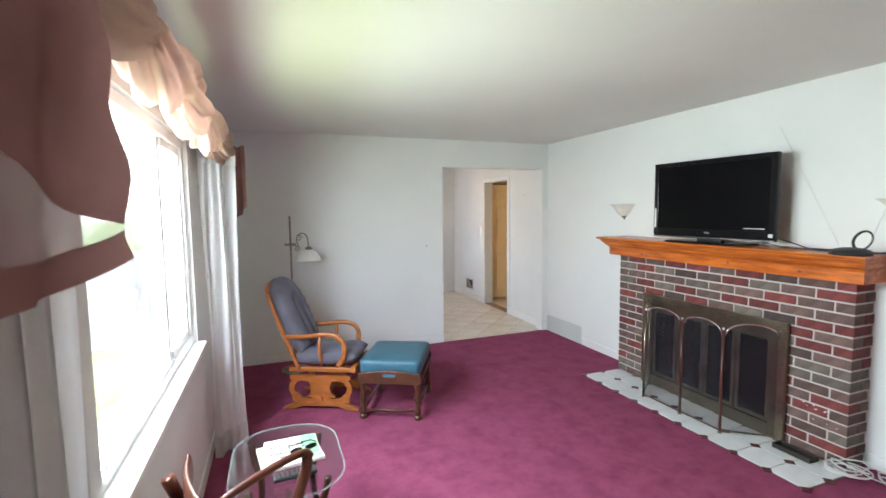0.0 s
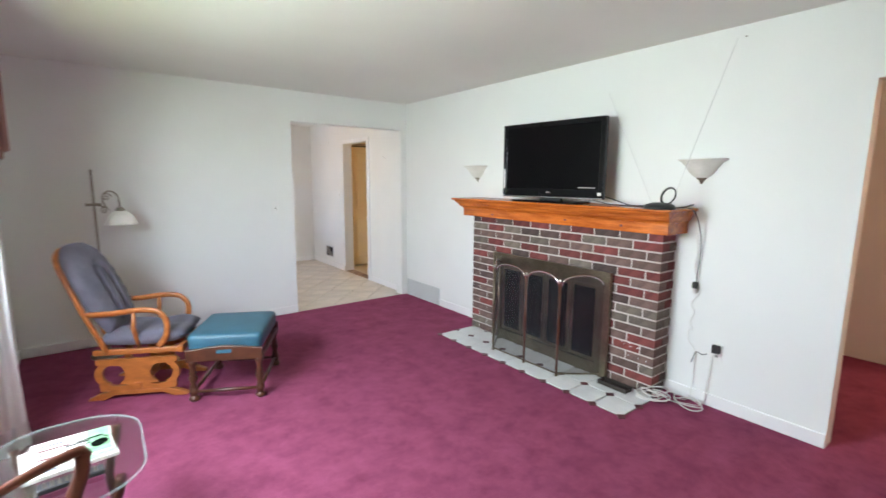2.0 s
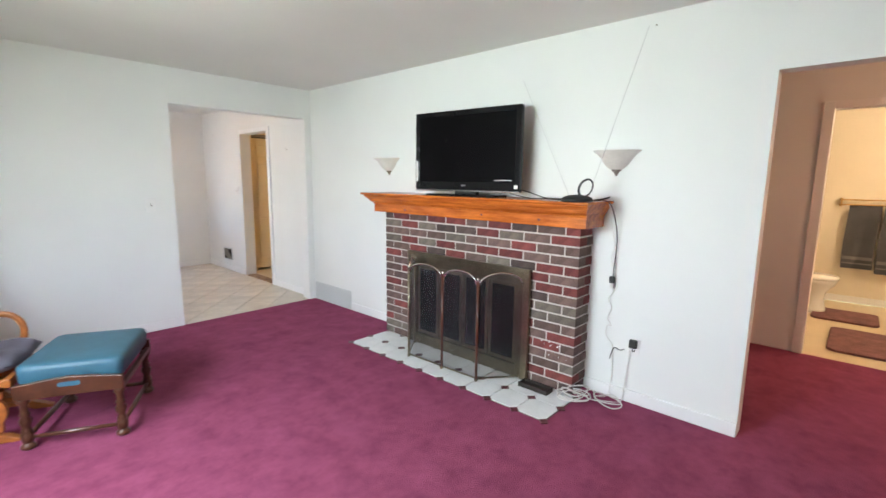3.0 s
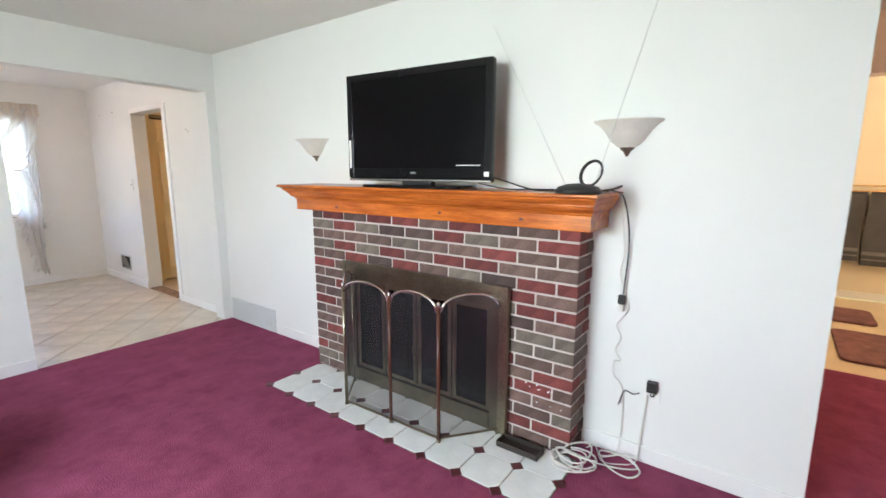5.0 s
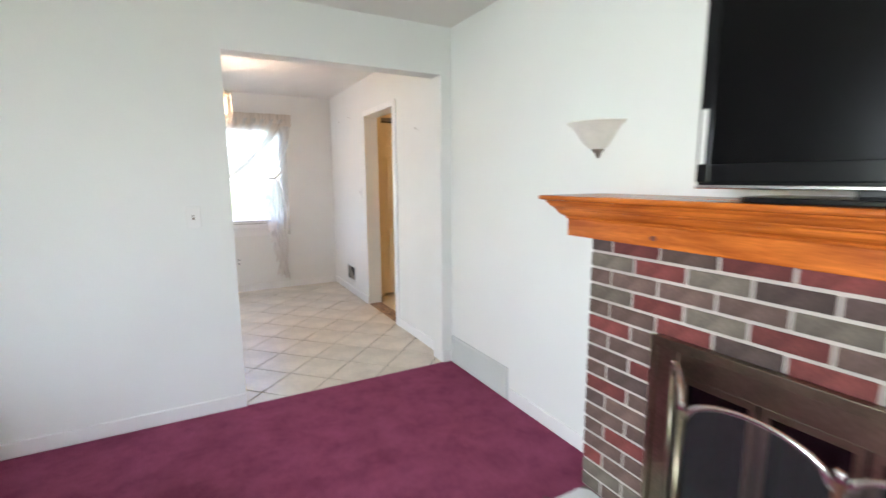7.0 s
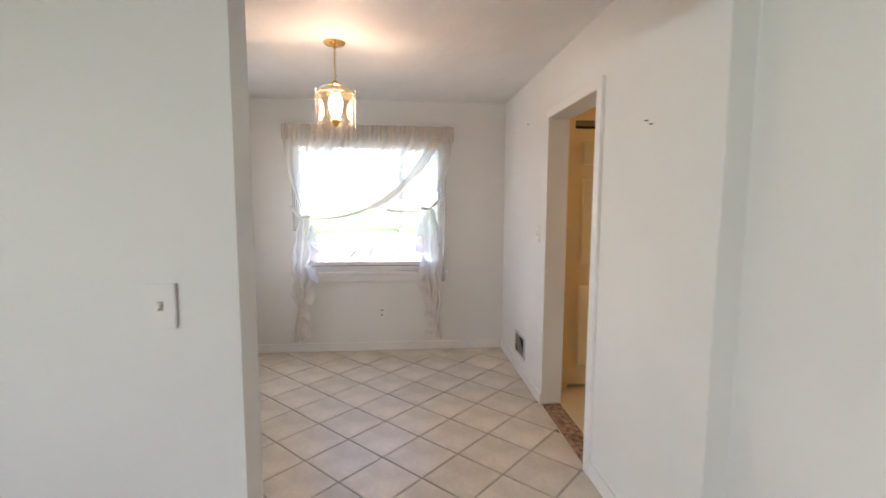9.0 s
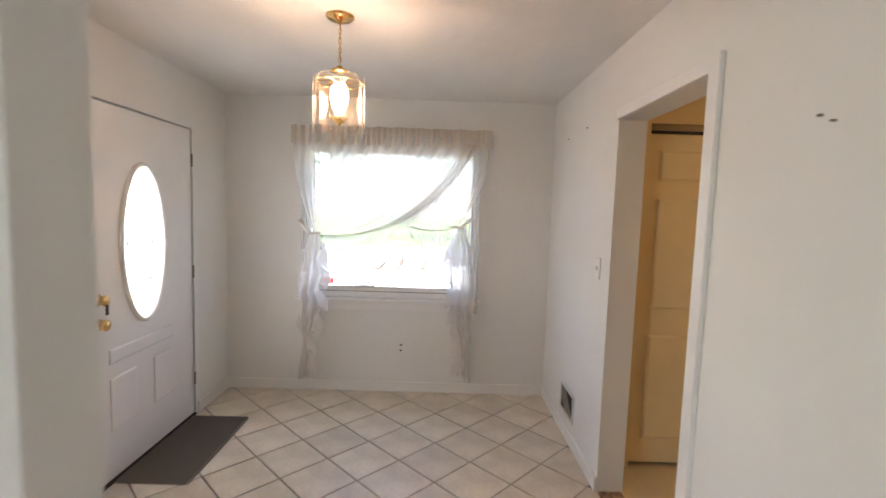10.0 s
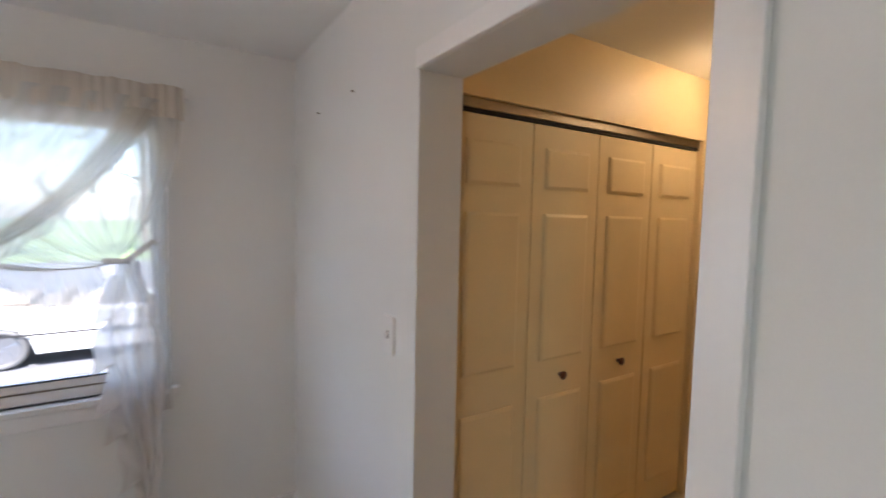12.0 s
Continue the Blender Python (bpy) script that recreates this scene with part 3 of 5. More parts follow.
def fireplace():
    f = thing("fireplace", (BX, (BY0 + BY1) / 2, 0), 0, "mixed red and brown brick fireplace with pale mortar joints", "fireplace")
    hy = (BY1 - BY0) / 2
    d = XF - BX
    o0, o1, oz = -0.50, 0.50, 0.72
    m = 0.006
    for b in ((m, d, -hy + m, o0, 0, BZ), (m, d, o1, hy - m, 0, BZ), (m, d, o0, o1, oz, BZ)):
        part("mortar_bed", boxes(b), MORTAR, f)
    part("firebox", boxes((0.09, d - 0.006, o0 + 0.002, o1 - 0.002, 0.002, oz - 0.002)), SOOT, f, "soot-black firebox")
    rows = 17
    rh = BZ / rows
    bl = 2 * hy / 9.0
    meshes = {}

    def brick_mesh(w, deep):
        key = (round(w, 3), round(deep, 3))
        if key not in meshes:
            bm = bmesh.new()
            box(bm, 0, deep, -w / 2, w / 2, -(rh - 0.012) / 2, (rh - 0.012) / 2, bevel=0.0025, seg=1)
            meshes[key] = [mesh_of("brick", bm.copy(), mt) for mt in (BRICK_R, BRICK_B, BRICK_D, BRICK_G)]
            bm.free()
        return random.choices(meshes[key], (0.32, 0.40, 0.15, 0.13))[0]

    for r in range(rows):
        z = rh * (r + 0.5)
        edges = [-hy + bl * k for k in range(10)] if r % 2 else [-hy, -hy + bl / 2] + [-hy + bl * (k + 0.5) for k in range(1, 9)] + [hy]
        for a, b in zip(edges, edges[1:]):
            if z < oz and b > o0 and a < o1:
                if a < o0 - 0.04:
                    b = o0
                elif b > o1 + 0.04:
                    a = o1
                else:
                    continue
            w = b - a - 0.012
            if w < 0.03:
                continue
            corner = abs(a + hy) < 0.01 or abs(b - hy) < 0.01
            ob = new("brick", brick_mesh(w if not corner else w + 0.005, d - 0.012 if (corner and r % 2 == 0) else (0.10 if corner else 0.05)))
            ob.parent = f
            shift = (-0.0025 if abs(a + hy) < 0.01 else 0.0025) if corner else 0
            ob.location = (random.uniform(-0.0015, 0.0015), (a + b) / 2 + shift, z)
            if corner and r % 2 == 1:
                o2 = new("brick", brick_mesh(0.094, 0.05))
                o2.parent = f
                s = -1 if abs(a + hy) < 0.01 else 1
                o2.matrix_basis = pose(0.152, s * hy, z, 0, 0, 90 if s < 0 else -90)
    # white paint spattered over a few bricks
    for k in range(11):
        y, z = -0.71 - 0.24 * random.random(), random.choice((0.245, 0.262, 0.318, 0.330))
        w, h = random.uniform(0.002, 0.006), random.uniform(0.002, 0.004)
        part("paint_speck", extrude_poly([(y + w * math.cos(a * 1.05), z + h * math.sin(a * 1.05) + 0.006 * math.sin(k * 5.0)) for a in range(6)], "x", -0.0035, 0.001), TRIM, f, "dried white paint speck")
    # surround and doors
    for b in ((-0.035, -0.002, -0.62, -0.52, 0.010, 0.83), (-0.035, -0.002, 0.52, 0.62, 0.010, 0.83),
              (-0.035, -0.002, -0.52, 0.52, 0.715, 0.83), (-0.035, -0.002, -0.52, 0.52, 0.010, 0.105)):
        fr = part("surround_bar", boxes(b, bevel=0.005), ANTBRASS, f, "antique brass surround")
    part("surround_lip", boxes((-0.048, -0.035, -0.625, 0.625, 0.80, 0.835), (-0.044, -0.035, -0.625, -0.600, 0.01, 0.80), (-0.044, -0.035, 0.600, 0.625, 0.01, 0.80), bevel=0.003), ANTBRASS, fr)
    for k in range(4):
        a = -0.52 + 0.26 * k
        dr = part("glass_door", boxes((-0.022, -0.006, a + 0.004, a + 0.030, 0.11, 0.712), (-0.022, -0.006, a + 0.230, a + 0.256, 0.11, 0.712),
                                      (-0.022, -0.006, a + 0.030, a + 0.230, 0.11, 0.135), (-0.022, -0.006, a + 0.030, a + 0.230, 0.687, 0.712), bevel=0.002), ANTBRASS, f)
        part("pane", boxes((-0.016, -0.012, a + 0.030, a + 0.230, 0.135, 0.687)), SMOKE, dr, "smoked glass")
    for y in (-0.02, 0.02):
        part("door_pull", tube([(-0.022, y, 0.30), (-0.035, y, 0.31), (-0.035, y, 0.36), (-0.022, y, 0.37)], 0.005), ANTBRASS, f)
    return f


fireplace()


def mantel():
    mt = thing("mantel_shelf", (BX, (BY0 + BY1) / 2, BZ - 0.004), 0, "orange-stained pine mantel shelf with stepped crown moulding and knots", "mantel")
    hy = (BY1 - BY0) / 2
    prof = [(0.0, 0.0), (0.045, 0.0), (0.047, 0.003), (0.047, 0.070), (0.050, 0.073), (0.058, 0.074), (0.061, 0.078), (0.058, 0.082), (0.064, 0.083), (0.070, 0.087), (0.082, 0.090), (0.096, 0.098),
            (0.104, 0.106), (0.106, 0.112), (0.112, 0.113), (0.118, 0.117), (0.118, 0.121), (0.130, 0.124), (0.142, 0.132), (0.146, 0.139), (0.154, 0.141), (0.158, 0.146), (0.156, 0.150), (0.172, 0.152),
            (0.188, 0.155), (0.194, 0.160), (0.194, 0.166), (0.189, 0.171), (0.184, 0.172)]
    bm = bmesh.new()
    rings = []
    for out, z in prof:
        e = 0.066 + (out - 0.045) * 0.39 if out else 0.0
        out = 0.075 + (out - 0.045) * 0.80 if out else 0.0
        pts = [(XF - BX, -hy - e), (-out, -hy - e), (-out, hy + e), (XF - BX, hy + e)]
        rings.append([bm.verts.new((x, y, z)) for x, y in pts])
    for a, b in zip(rings, rings[1:]):
        for k in range(3):
            bm.faces.new((a[k], a[k + 1], b[k + 1], b[k]))
        bm.faces.new((a[3], a[0], b[0], b[3]))
    bm.faces.new(rings[-1])
    bm.faces.new(rings[0][::-1])
    part("moulding", bm, OAK, mt)
    for y in (-0.70, -0.213, 0.62):
        r = random.uniform(0.008, 0.011)
        part("knot", extrude_poly([(y + 1.4 * r * math.cos(a * 0.63), 0.035 + 0.008 * math.sin(50 * y) + r * math.sin(a * 0.63)) for a in range(10)], "x", -0.0782, -0.075), KNOT, mt, "dark pine knot")
    return mt


mantel()


def hearth():
    h = thing("hearth", (2.957, (1.70 + 3.65) / 2, 0), 0, "white octagonal hearth tiles with small burgundy insets", "hearth")
    px, py, n = 0.2155, 0.2165, 9
    part("grout_bed", boxes((0.002, BX - 2.957 - 0.002, -n * py / 2 - 0.002, n * py / 2 + 0.002, -0.02, 0.004)), GROUT, h)
    c, g = 0.034, 0.003
    def octagon(w, d):
        a, b = w / 2 - g, d / 2 - g
        k = c
        return [(a - k, b), (a, b - k), (a, -b + k), (a - k, -b), (-a + k, -b), (-a, -b + k), (-a, b - k), (-a + k, b)]
    full = mesh_of("tile", extrude_poly(octagon(px, py), "z", 0.0, 0.009, 0.0015), HTILE)
    dot = mesh_of("inset", extrude_poly([(c - g, 0), (0, c - g), (-c + g, 0), (0, -c + g)], "z", 0.0, 0.0088), HDOT)
    for i in range(2):
        for j in range(n):
            o = new("tile", full)
            o.parent = h
            o.location = (px * (i + 0.5), py * (j - n / 2 + 0.5), random.uniform(0, 0.0006))
        for j in range(n + 1):
            o = new("inset", dot)
            o.parent = h
            o.location = (px * i + (0.002 if i == 0 else 0), py * (j - n / 2), 0)
    return h


hearth()


def fire_screen():
    s = thing("fire_screen", (3.10, 2.62, 0.012), 0, "folding brass fireplace screen with arched panels and fine mesh", "fire screen")
    pts = [(0.23, 0.60), (-0.015, 0.41), (-0.008, 0.05), (0.0, -0.28), (0.27, -0.49)]
    zt = 0.735
    for i, (x, y) in enumerate(pts):
        po = part("post", tube([(x, y, 0), (x, y, zt)], 0.010, 10), REDWOOD if i in (2, 3) else ANTBRASS, s, smooth=True)
        part("finial", revolve([(0.0, 0.0), (0.013, 0.004), (0.006, 0.012), (0.011, 0.022), (0.0, 0.034)], 10), CHROME, po, smooth=True, m=pose(x, y, zt))
        part("foot", revolve([(0.0, 0.0), (0.013, 0.0), (0.011, 0.016), (0.0, 0.016)], 10), ANTBRASS, po, m=pose(x, y, 0.0))
    for (x0, y0), (x1, y1) in zip(pts, pts[1:]):
        a, b = Vector((x0, y0, 0)), Vector((x1, y1, 0))
        d = (b - a).normalized()
        a, b = a + d * 0.010, b - d * 0.010
        arch = []
        for k in range(17):
            t = k / 16
            q = a.lerp(b, t)
            arch.append((q.x, q.y, 0.712 + 0.080 * math.sqrt(max(0.0, 1 - (2 * t - 1) ** 2))))
        part("arch", tube(arch, 0.008, 8), CHROME, s, "polished arched top bar", smooth=True)
        part("bottom_bar", tube([(a.x, a.y, 0.02), (b.x, b.y, 0.02)], 0.006), ANTBRASS, s)
        bm = bmesh.new()
        top = [bm.verts.new(p) for p in arch]
        bot = [bm.verts.new((p[0], p[1], 0.02)) for p in arch]
        for k in range(16):
            bm.faces.new((bot[k], bot[k + 1], top[k + 1], top[k]))
        part("mesh", bm, MESH, s, "fine dark wire mesh")
    return s


fire_screen()


# ---- things on and round the mantel ----
MZ = BZ - 0.004 + 0.172


def television():
    t = thing("television", (3.375, 2.705, MZ), 4.7, "large black flat-screen television on a glossy pedestal, switched off", "television")
    w, z0, z1 = 0.485, 0.035, 0.650
    b = part("cabinet", boxes((-0.02, 0.018, -w, w, z0, z1), bevel=0.008), BLACK, t)
    part("back_bulge", boxes((0.018, 0.070, -0.30, 0.30, 0.12, 0.55), bevel=0.012), BLACKM, t)
    part("bezel", boxes((-0.028, -0.019, -w, -w + 0.040, z0 + 0.02, z1), (-0.028, -0.019, w - 0.040, w, z0 + 0.02, z1),
                        (-0.028, -0.019, -w + 0.040, w - 0.040, z1 - 0.04, z1), (-0.028, -0.019, -w + 0.040, w - 0.040, z0 + 0.02, z0 + 0.075), bevel=0.003), BLACK, t)
    part("screen", boxes((-0.0225, -0.0195, -w + 0.040, w - 0.040, z0 + 0.075, z1 - 0.04)), SCREEN, t, "dark glossy screen")
    part("silver_strip", boxes((-0.030, -0.018, -w + 0.002, w - 0.002, z0, z0 + 0.012), bevel=0.003), SILVER, t, "thin silver strip")
    part("maker_badge", boxes((-0.0292, -0.0275, -0.02, 0.02, z0 + 0.042, z0 + 0.052)), SILVER, t)
    part("sticker", boxes((-0.0290, -0.0275, -w + 0.012, -w + 0.040, z0 + 0.03, z0 + 0.055)), PLATE, t, "small pale sticker")
    part("label_strip", boxes((-0.0232, -0.0222, -w + 0.065, -w + 0.21, z0 + 0.086, z0 + 0.091)), PLATE, t, "thin strip of unreadable white print")
    part("side_label", boxes((-0.0290, -0.0275, w - 0.025, w - 0.008, z0 + 0.075, z0 + 0.24)), PLATE, t, "white side sticker")
    part("neck", boxes((0.0, 0.05, -0.10, 0.10, 0.014, z0 + 0.05), bevel=0.006), BLACKM, t)
    part("pedestal", extrude_poly([(x, y) for x, y in rounded_rect(0.24, 0.66, 0.06)], "z", 0.0, 0.016, 0.004), BLACK, t)
    return t


television()


def sconce(y):
    s = thing("wall_sconce", (XF, y, 1.488), 0, "half-bowl frosted white glass wall sconce with a nickel finial", "wall lamp", "sconces flanking the mantel")
    prof = [(0.006, 0.035), (0.045, 0.045), (0.078, 0.072), (0.104, 0.110), (0.128, 0.138), (0.158, 0.156), (0.162, 0.162), (0.156, 0.163),
            (0.124, 0.143), (0.100, 0.115), (0.074, 0.078), (0.042, 0.051), (0.004, 0.042)]
    part("shade", revolve([(0.95 * r, z) for r, z in prof], 24, 180, 90), ALAB, s, "frosted white glass", smooth=True)
    part("finial", revolve([(0.0, 0.0), (0.008, 0.004), (0.008, 0.010), (0.013, 0.014), (0.014, 0.022), (0.030, 0.034), (0.034, 0.046), (0.0, 0.046)], 16, 180, 90), NICKEL, s, "dark nickel", smooth=True)
    part("wall_plate", boxes((-0.012, 0.0, -0.05, 0.05, 0.05, 0.15), bevel=0.003), NICKEL, s)
    return s


sconce(3.84)
sconce(1.612)


def antenna():
    a = thing("tv_antenna", (3.275, 1.722, MZ), 0, "black rabbit-ear television antenna with a loop and silver rods", "antenna")
    part("base", revolve([(0.0, 0.0), (0.095, 0.0), (0.098, 0.012), (0.085, 0.028), (0.05, 0.040), (0.0, 0.044)], 24), BLACKM, a, smooth=True)
    loop = [(0.0, -0.040 + 0.043 * math.sin(x) - 0.25 * (0.052 - 0.052 * math.cos(x)), 0.085 - 0.052 * math.cos(x)) for x in [radians(8 + 344 * k / 28) for k in range(29)]]
    part("loop", tube(loop, 0.008, 8, flat=0.6), BLACKM, a, smooth=True)
    part("rod", tube([(0.03, 0.07, 0.035), (0.20, 0.55, 0.82)], 0.0026, 6), PALE, a, "thin pale rod")
    part("rod", tube([(0.03, -0.06, 0.035), (0.22, -0.28, 1.02)], 0.0026, 6), PALE, a, "thin pale rod")
    return a


antenna()


def cord(name, pts, r, material, label, n=6):
    return solid(name, tube(smooth_path(pts, n), r, 6), material, label, "cord", smooth=True)


cord("antenna_cable", [(3.40, 2.36, MZ + 0.09), (3.45, 2.20, MZ + 0.05), (3.42, 2.02, MZ + 0.008), (3.36, 1.88, MZ + 0.005), (3.37, 1.84, MZ + 0.006)], 0.004, BCORD, "thick black cable lying on the mantel")
cord("power_cable", [(3.40, 2.30, MZ + 0.03), (3.38, 2.12, MZ + 0.006), (3.42, 2.00, MZ + 0.006), (3.47, 1.84, MZ + 0.006), (3.44, 1.68, MZ + 0.006), (3.40, 1.615, MZ + 0.012),
                     (3.46, 1.575, MZ - 0.03), (3.555, 1.565, 1.10), (3.56, 1.575, 0.86), (3.57, 1.58, 0.80)], 0.0034, BCORD, "black power cable hanging beside the fireplace")
cord("power_cable", [(3.34, 1.66, MZ + 0.008), (3.42, 1.60, MZ + 0.02), (3.45, 1.59, MZ + 0.03), (3.40, 1.64, MZ + 0.006)], 0.004, BCORD, "short loop of black cable on the mantel")
cord("white_wire", [(3.46, 1.59, MZ - 0.01), (3.565, 1.585, 1.05), (3.57, 1.60, 0.95), (3.572, 1.575, 0.85), (3.572, 1.55, 0.77), (3.572, 1.60, 0.68), (3.572, 1.575, 0.62), (3.572, 1.60, 0.55),
                    (3.572, 1.57, 0.50), (3.572, 1.60, 0.49), (3.572, 1.60, 0.42), (3.572, 1.55, 0.345), (3.565, 1.545, 0.10), (3.54, 1.56, 0.008), (3.50, 1.62, 0.006)], 0.0022, WCORD,
     "tangled thin white wire hanging down the wall")
cord("white_wire", [(3.565, 1.47, 0.36), (3.568, 1.50, 0.345), (3.568, 1.54, 0.35), (3.568, 1.565, 0.27)], 0.003, BCORD, "short grey lead from the outlet")
cord("white_wire", [(3.565, 1.435, 0.36), (3.562, 1.45, 0.15), (3.545, 1.46, 0.01), (3.48, 1.52, 0.006), (3.46, 1.60, 0.006), (3.56, 1.66, 0.008), (3.50, 1.69, 0.02)], 0.003, WCORD, "thin white wire looping onto the carpet")
cord("white_wire", [(3.47, 1.60, 0.02), (3.50, 1.50, 0.05), (3.46, 1.42, 0.02), (3.40, 1.46, 0.008), (3.42, 1.56, 0.015), (3.50, 1.62, 0.03), (3.545, 1.52, 0.012), (3.50, 1.44, 0.008), (3.44, 1.50, 0.014), (3.40, 1.62, 0.02)],
     0.004, WCORD, "loose loop of white extension cord on the carpet")
coil = []
for k in range(80):
    a = k * 0.45
    coil.append((3.335 + (0.075 + 0.03 * math.sin(k * 0.31)) * math.cos(a) + 0.05 * math.sin(k * 0.11), 1.715 + (0.085 + 0.03 * math.cos(k * 0.23)) * math.sin(a) - 0.0004 * k,
                 0.016 + 0.0006 * k + 0.012 * abs(math.sin(k * 0.17))))
solid("coiled_cord", tube(coil, 0.0045, 6), WCORD, "loose coil of white extension cord beside the hearth", "cord", smooth=True)


def plug():
    p = thing("cord_plug", (3.56, 1.58, 0.79), 0, "black plug joined to a pale socket end", "plug")
    part("plug_body", boxes((-0.012, 0.012, -0.015, 0.018, 0.0, 0.045), bevel=0.005), BLACKM, p)
    part("socket_end", boxes((-0.010, 0.010, -0.012, 0.012, -0.035, -0.001), bevel=0.004), WCORD, p)


plug()


def outlet(name, x, y, z, face, label, charger=False):
    """face: degrees that the plate's front is turned about z from facing -x."""
    o = thing(name, (x, y, z), face, label, "outlet")
    part("cover_plate", boxes((-0.006, 0.0, -0.036, 0.036, -0.058, 0.058), bevel=0.002), PLATE, o)
    for dz in (0.024, -0.024):
        s = part("socket", boxes((-0.008, -0.006, -0.017, 0.017, dz - 0.014, dz + 0.014), bevel=0.0008), PLATE, o)
        part("slot", boxes((-0.0086, -0.0079, -0.010, -0.004, dz - 0.007, dz + 0.007), (-0.0086, -0.0079, 0.004, 0.010, dz - 0.007, dz + 0.007), (-0.0086, -0.0079, -0.004, 0.004, dz - 0.010, dz - 0.003)), DARKGAP, s)
    if charger:
        part("adapter", boxes((-0.04, -0.0086, -0.023, 0.023, -0.002, 0.052), bevel=0.004), BLACKM, o, "black plugged-in power adapter")
    return o


outlet("wall_outlet", XF, 1.415, 0.385, 0, "white wall outlet with a black power adapter plugged in", True)
outlet("wall_outlet", 2.348, YD, 0.385, 90, "ivory wall outlet under the dining window")


def switch(x, y, z, face):
    s = thing("light_switch", (x, y, z), face, "white plastic light switch plate on the wall", "switch", "light switches")
    part("cover_plate", boxes((-0.010, 0.0, -0.038, 0.038, -0.062, 0.062), bevel=0.003), PLATE, s)
    # the slot's grey carries the shadow that the toggle casts
    part("slot", boxes((-0.0106, -0.0099, -0.007, 0.007, -0.013, 0.013)), NICKEL, s, "toggle slot, grey for the toggle's shadow")
    part("toggle", boxes((-0.022, -0.0105, -0.004, 0.004, -0.002, 0.010), bevel=0.002), PLATE, s)


switch(1.905, YP, 1.19, 90)
switch(XR, 7.25, 1.25, 0)


def wall_vent():
    v = thing("wall_vent", (XF, 4.85, 0.0), 0, "pale painted return-air vent with fine louvres above the carpet", "vent")
    part("frame", boxes((-0.012, 0, -0.355, 0.355, 0.0, 0.018), (-0.012, 0, -0.355, 0.355, 0.192, 0.21), (-0.012, 0, -0.355, -0.337, 0.018, 0.192), (-0.012, 0, 0.337, 0.355, 0.018, 0.192), bevel=0.002), VENT, v)
    part("backing", boxes((-0.003, 0.0, -0.337, 0.337, 0.018, 0.192)), VENTB, v)
    bm = bmesh.new()
    box(bm, -0.004, 0.004, -0.336, 0.336, -0.0035, 0.0035)
    sl = mesh_of("louvre", bm, VENT)
    for k in range(17):
        o = new("louvre", sl)
        o.parent = v
        o.matrix_basis = pose(-0.007, 0, 0.024 + k * 0.0102, 0, 35, 0)


wall_vent()


def floor_register():
    v = thing("wall_register", (XR, 7.70, 0.16), 0, "small white wall register with an open dark damper", "vent")
    part("frame", boxes((-0.010, 0, -0.15, 0.15, 0.0, 0.016), (-0.010, 0, -0.15, 0.15, 0.174, 0.19), (-0.010, 0, -0.15, -0.134, 0.016, 0.174), (-0.010, 0, 0.134, 0.15, 0.016, 0.174), bevel=0.002), VENT, v)
    part("opening", boxes((-0.003, -0.0005, -0.134, 0.134, 0.016, 0.174)), DARKGAP, v, "dark opening")
    part("damper", extrude_poly([(-0.13, 0.02), (0.02, 0.17), (0.13, 0.17), (0.13, 0.09), (0.05, 0.02)], "x", -0.006, -0.0035), NICKEL, v, "grey metal damper")


floor_register()


def tray():
    t = thing("floor_tray", (3.295, 1.965, 0.0095), 0, "small dark brown oblong tray lying on the hearth", "tray")
    part("base", boxes((-0.045, 0.045, -0.115, 0.115, 0.0, 0.012), bevel=0.004), TRAYM, t)
    part("rim", boxes((-0.045, -0.036, -0.115, 0.115, 0.012, 0.032), (0.036, 0.045, -0.115, 0.115, 0.012, 0.032), (-0.036, 0.036, -0.115, -0.106, 0.012, 0.032), (-0.036, 0.036, 0.106, 0.115, 0.012, 0.032), bevel=0.003), TRAYM, t)


tray()


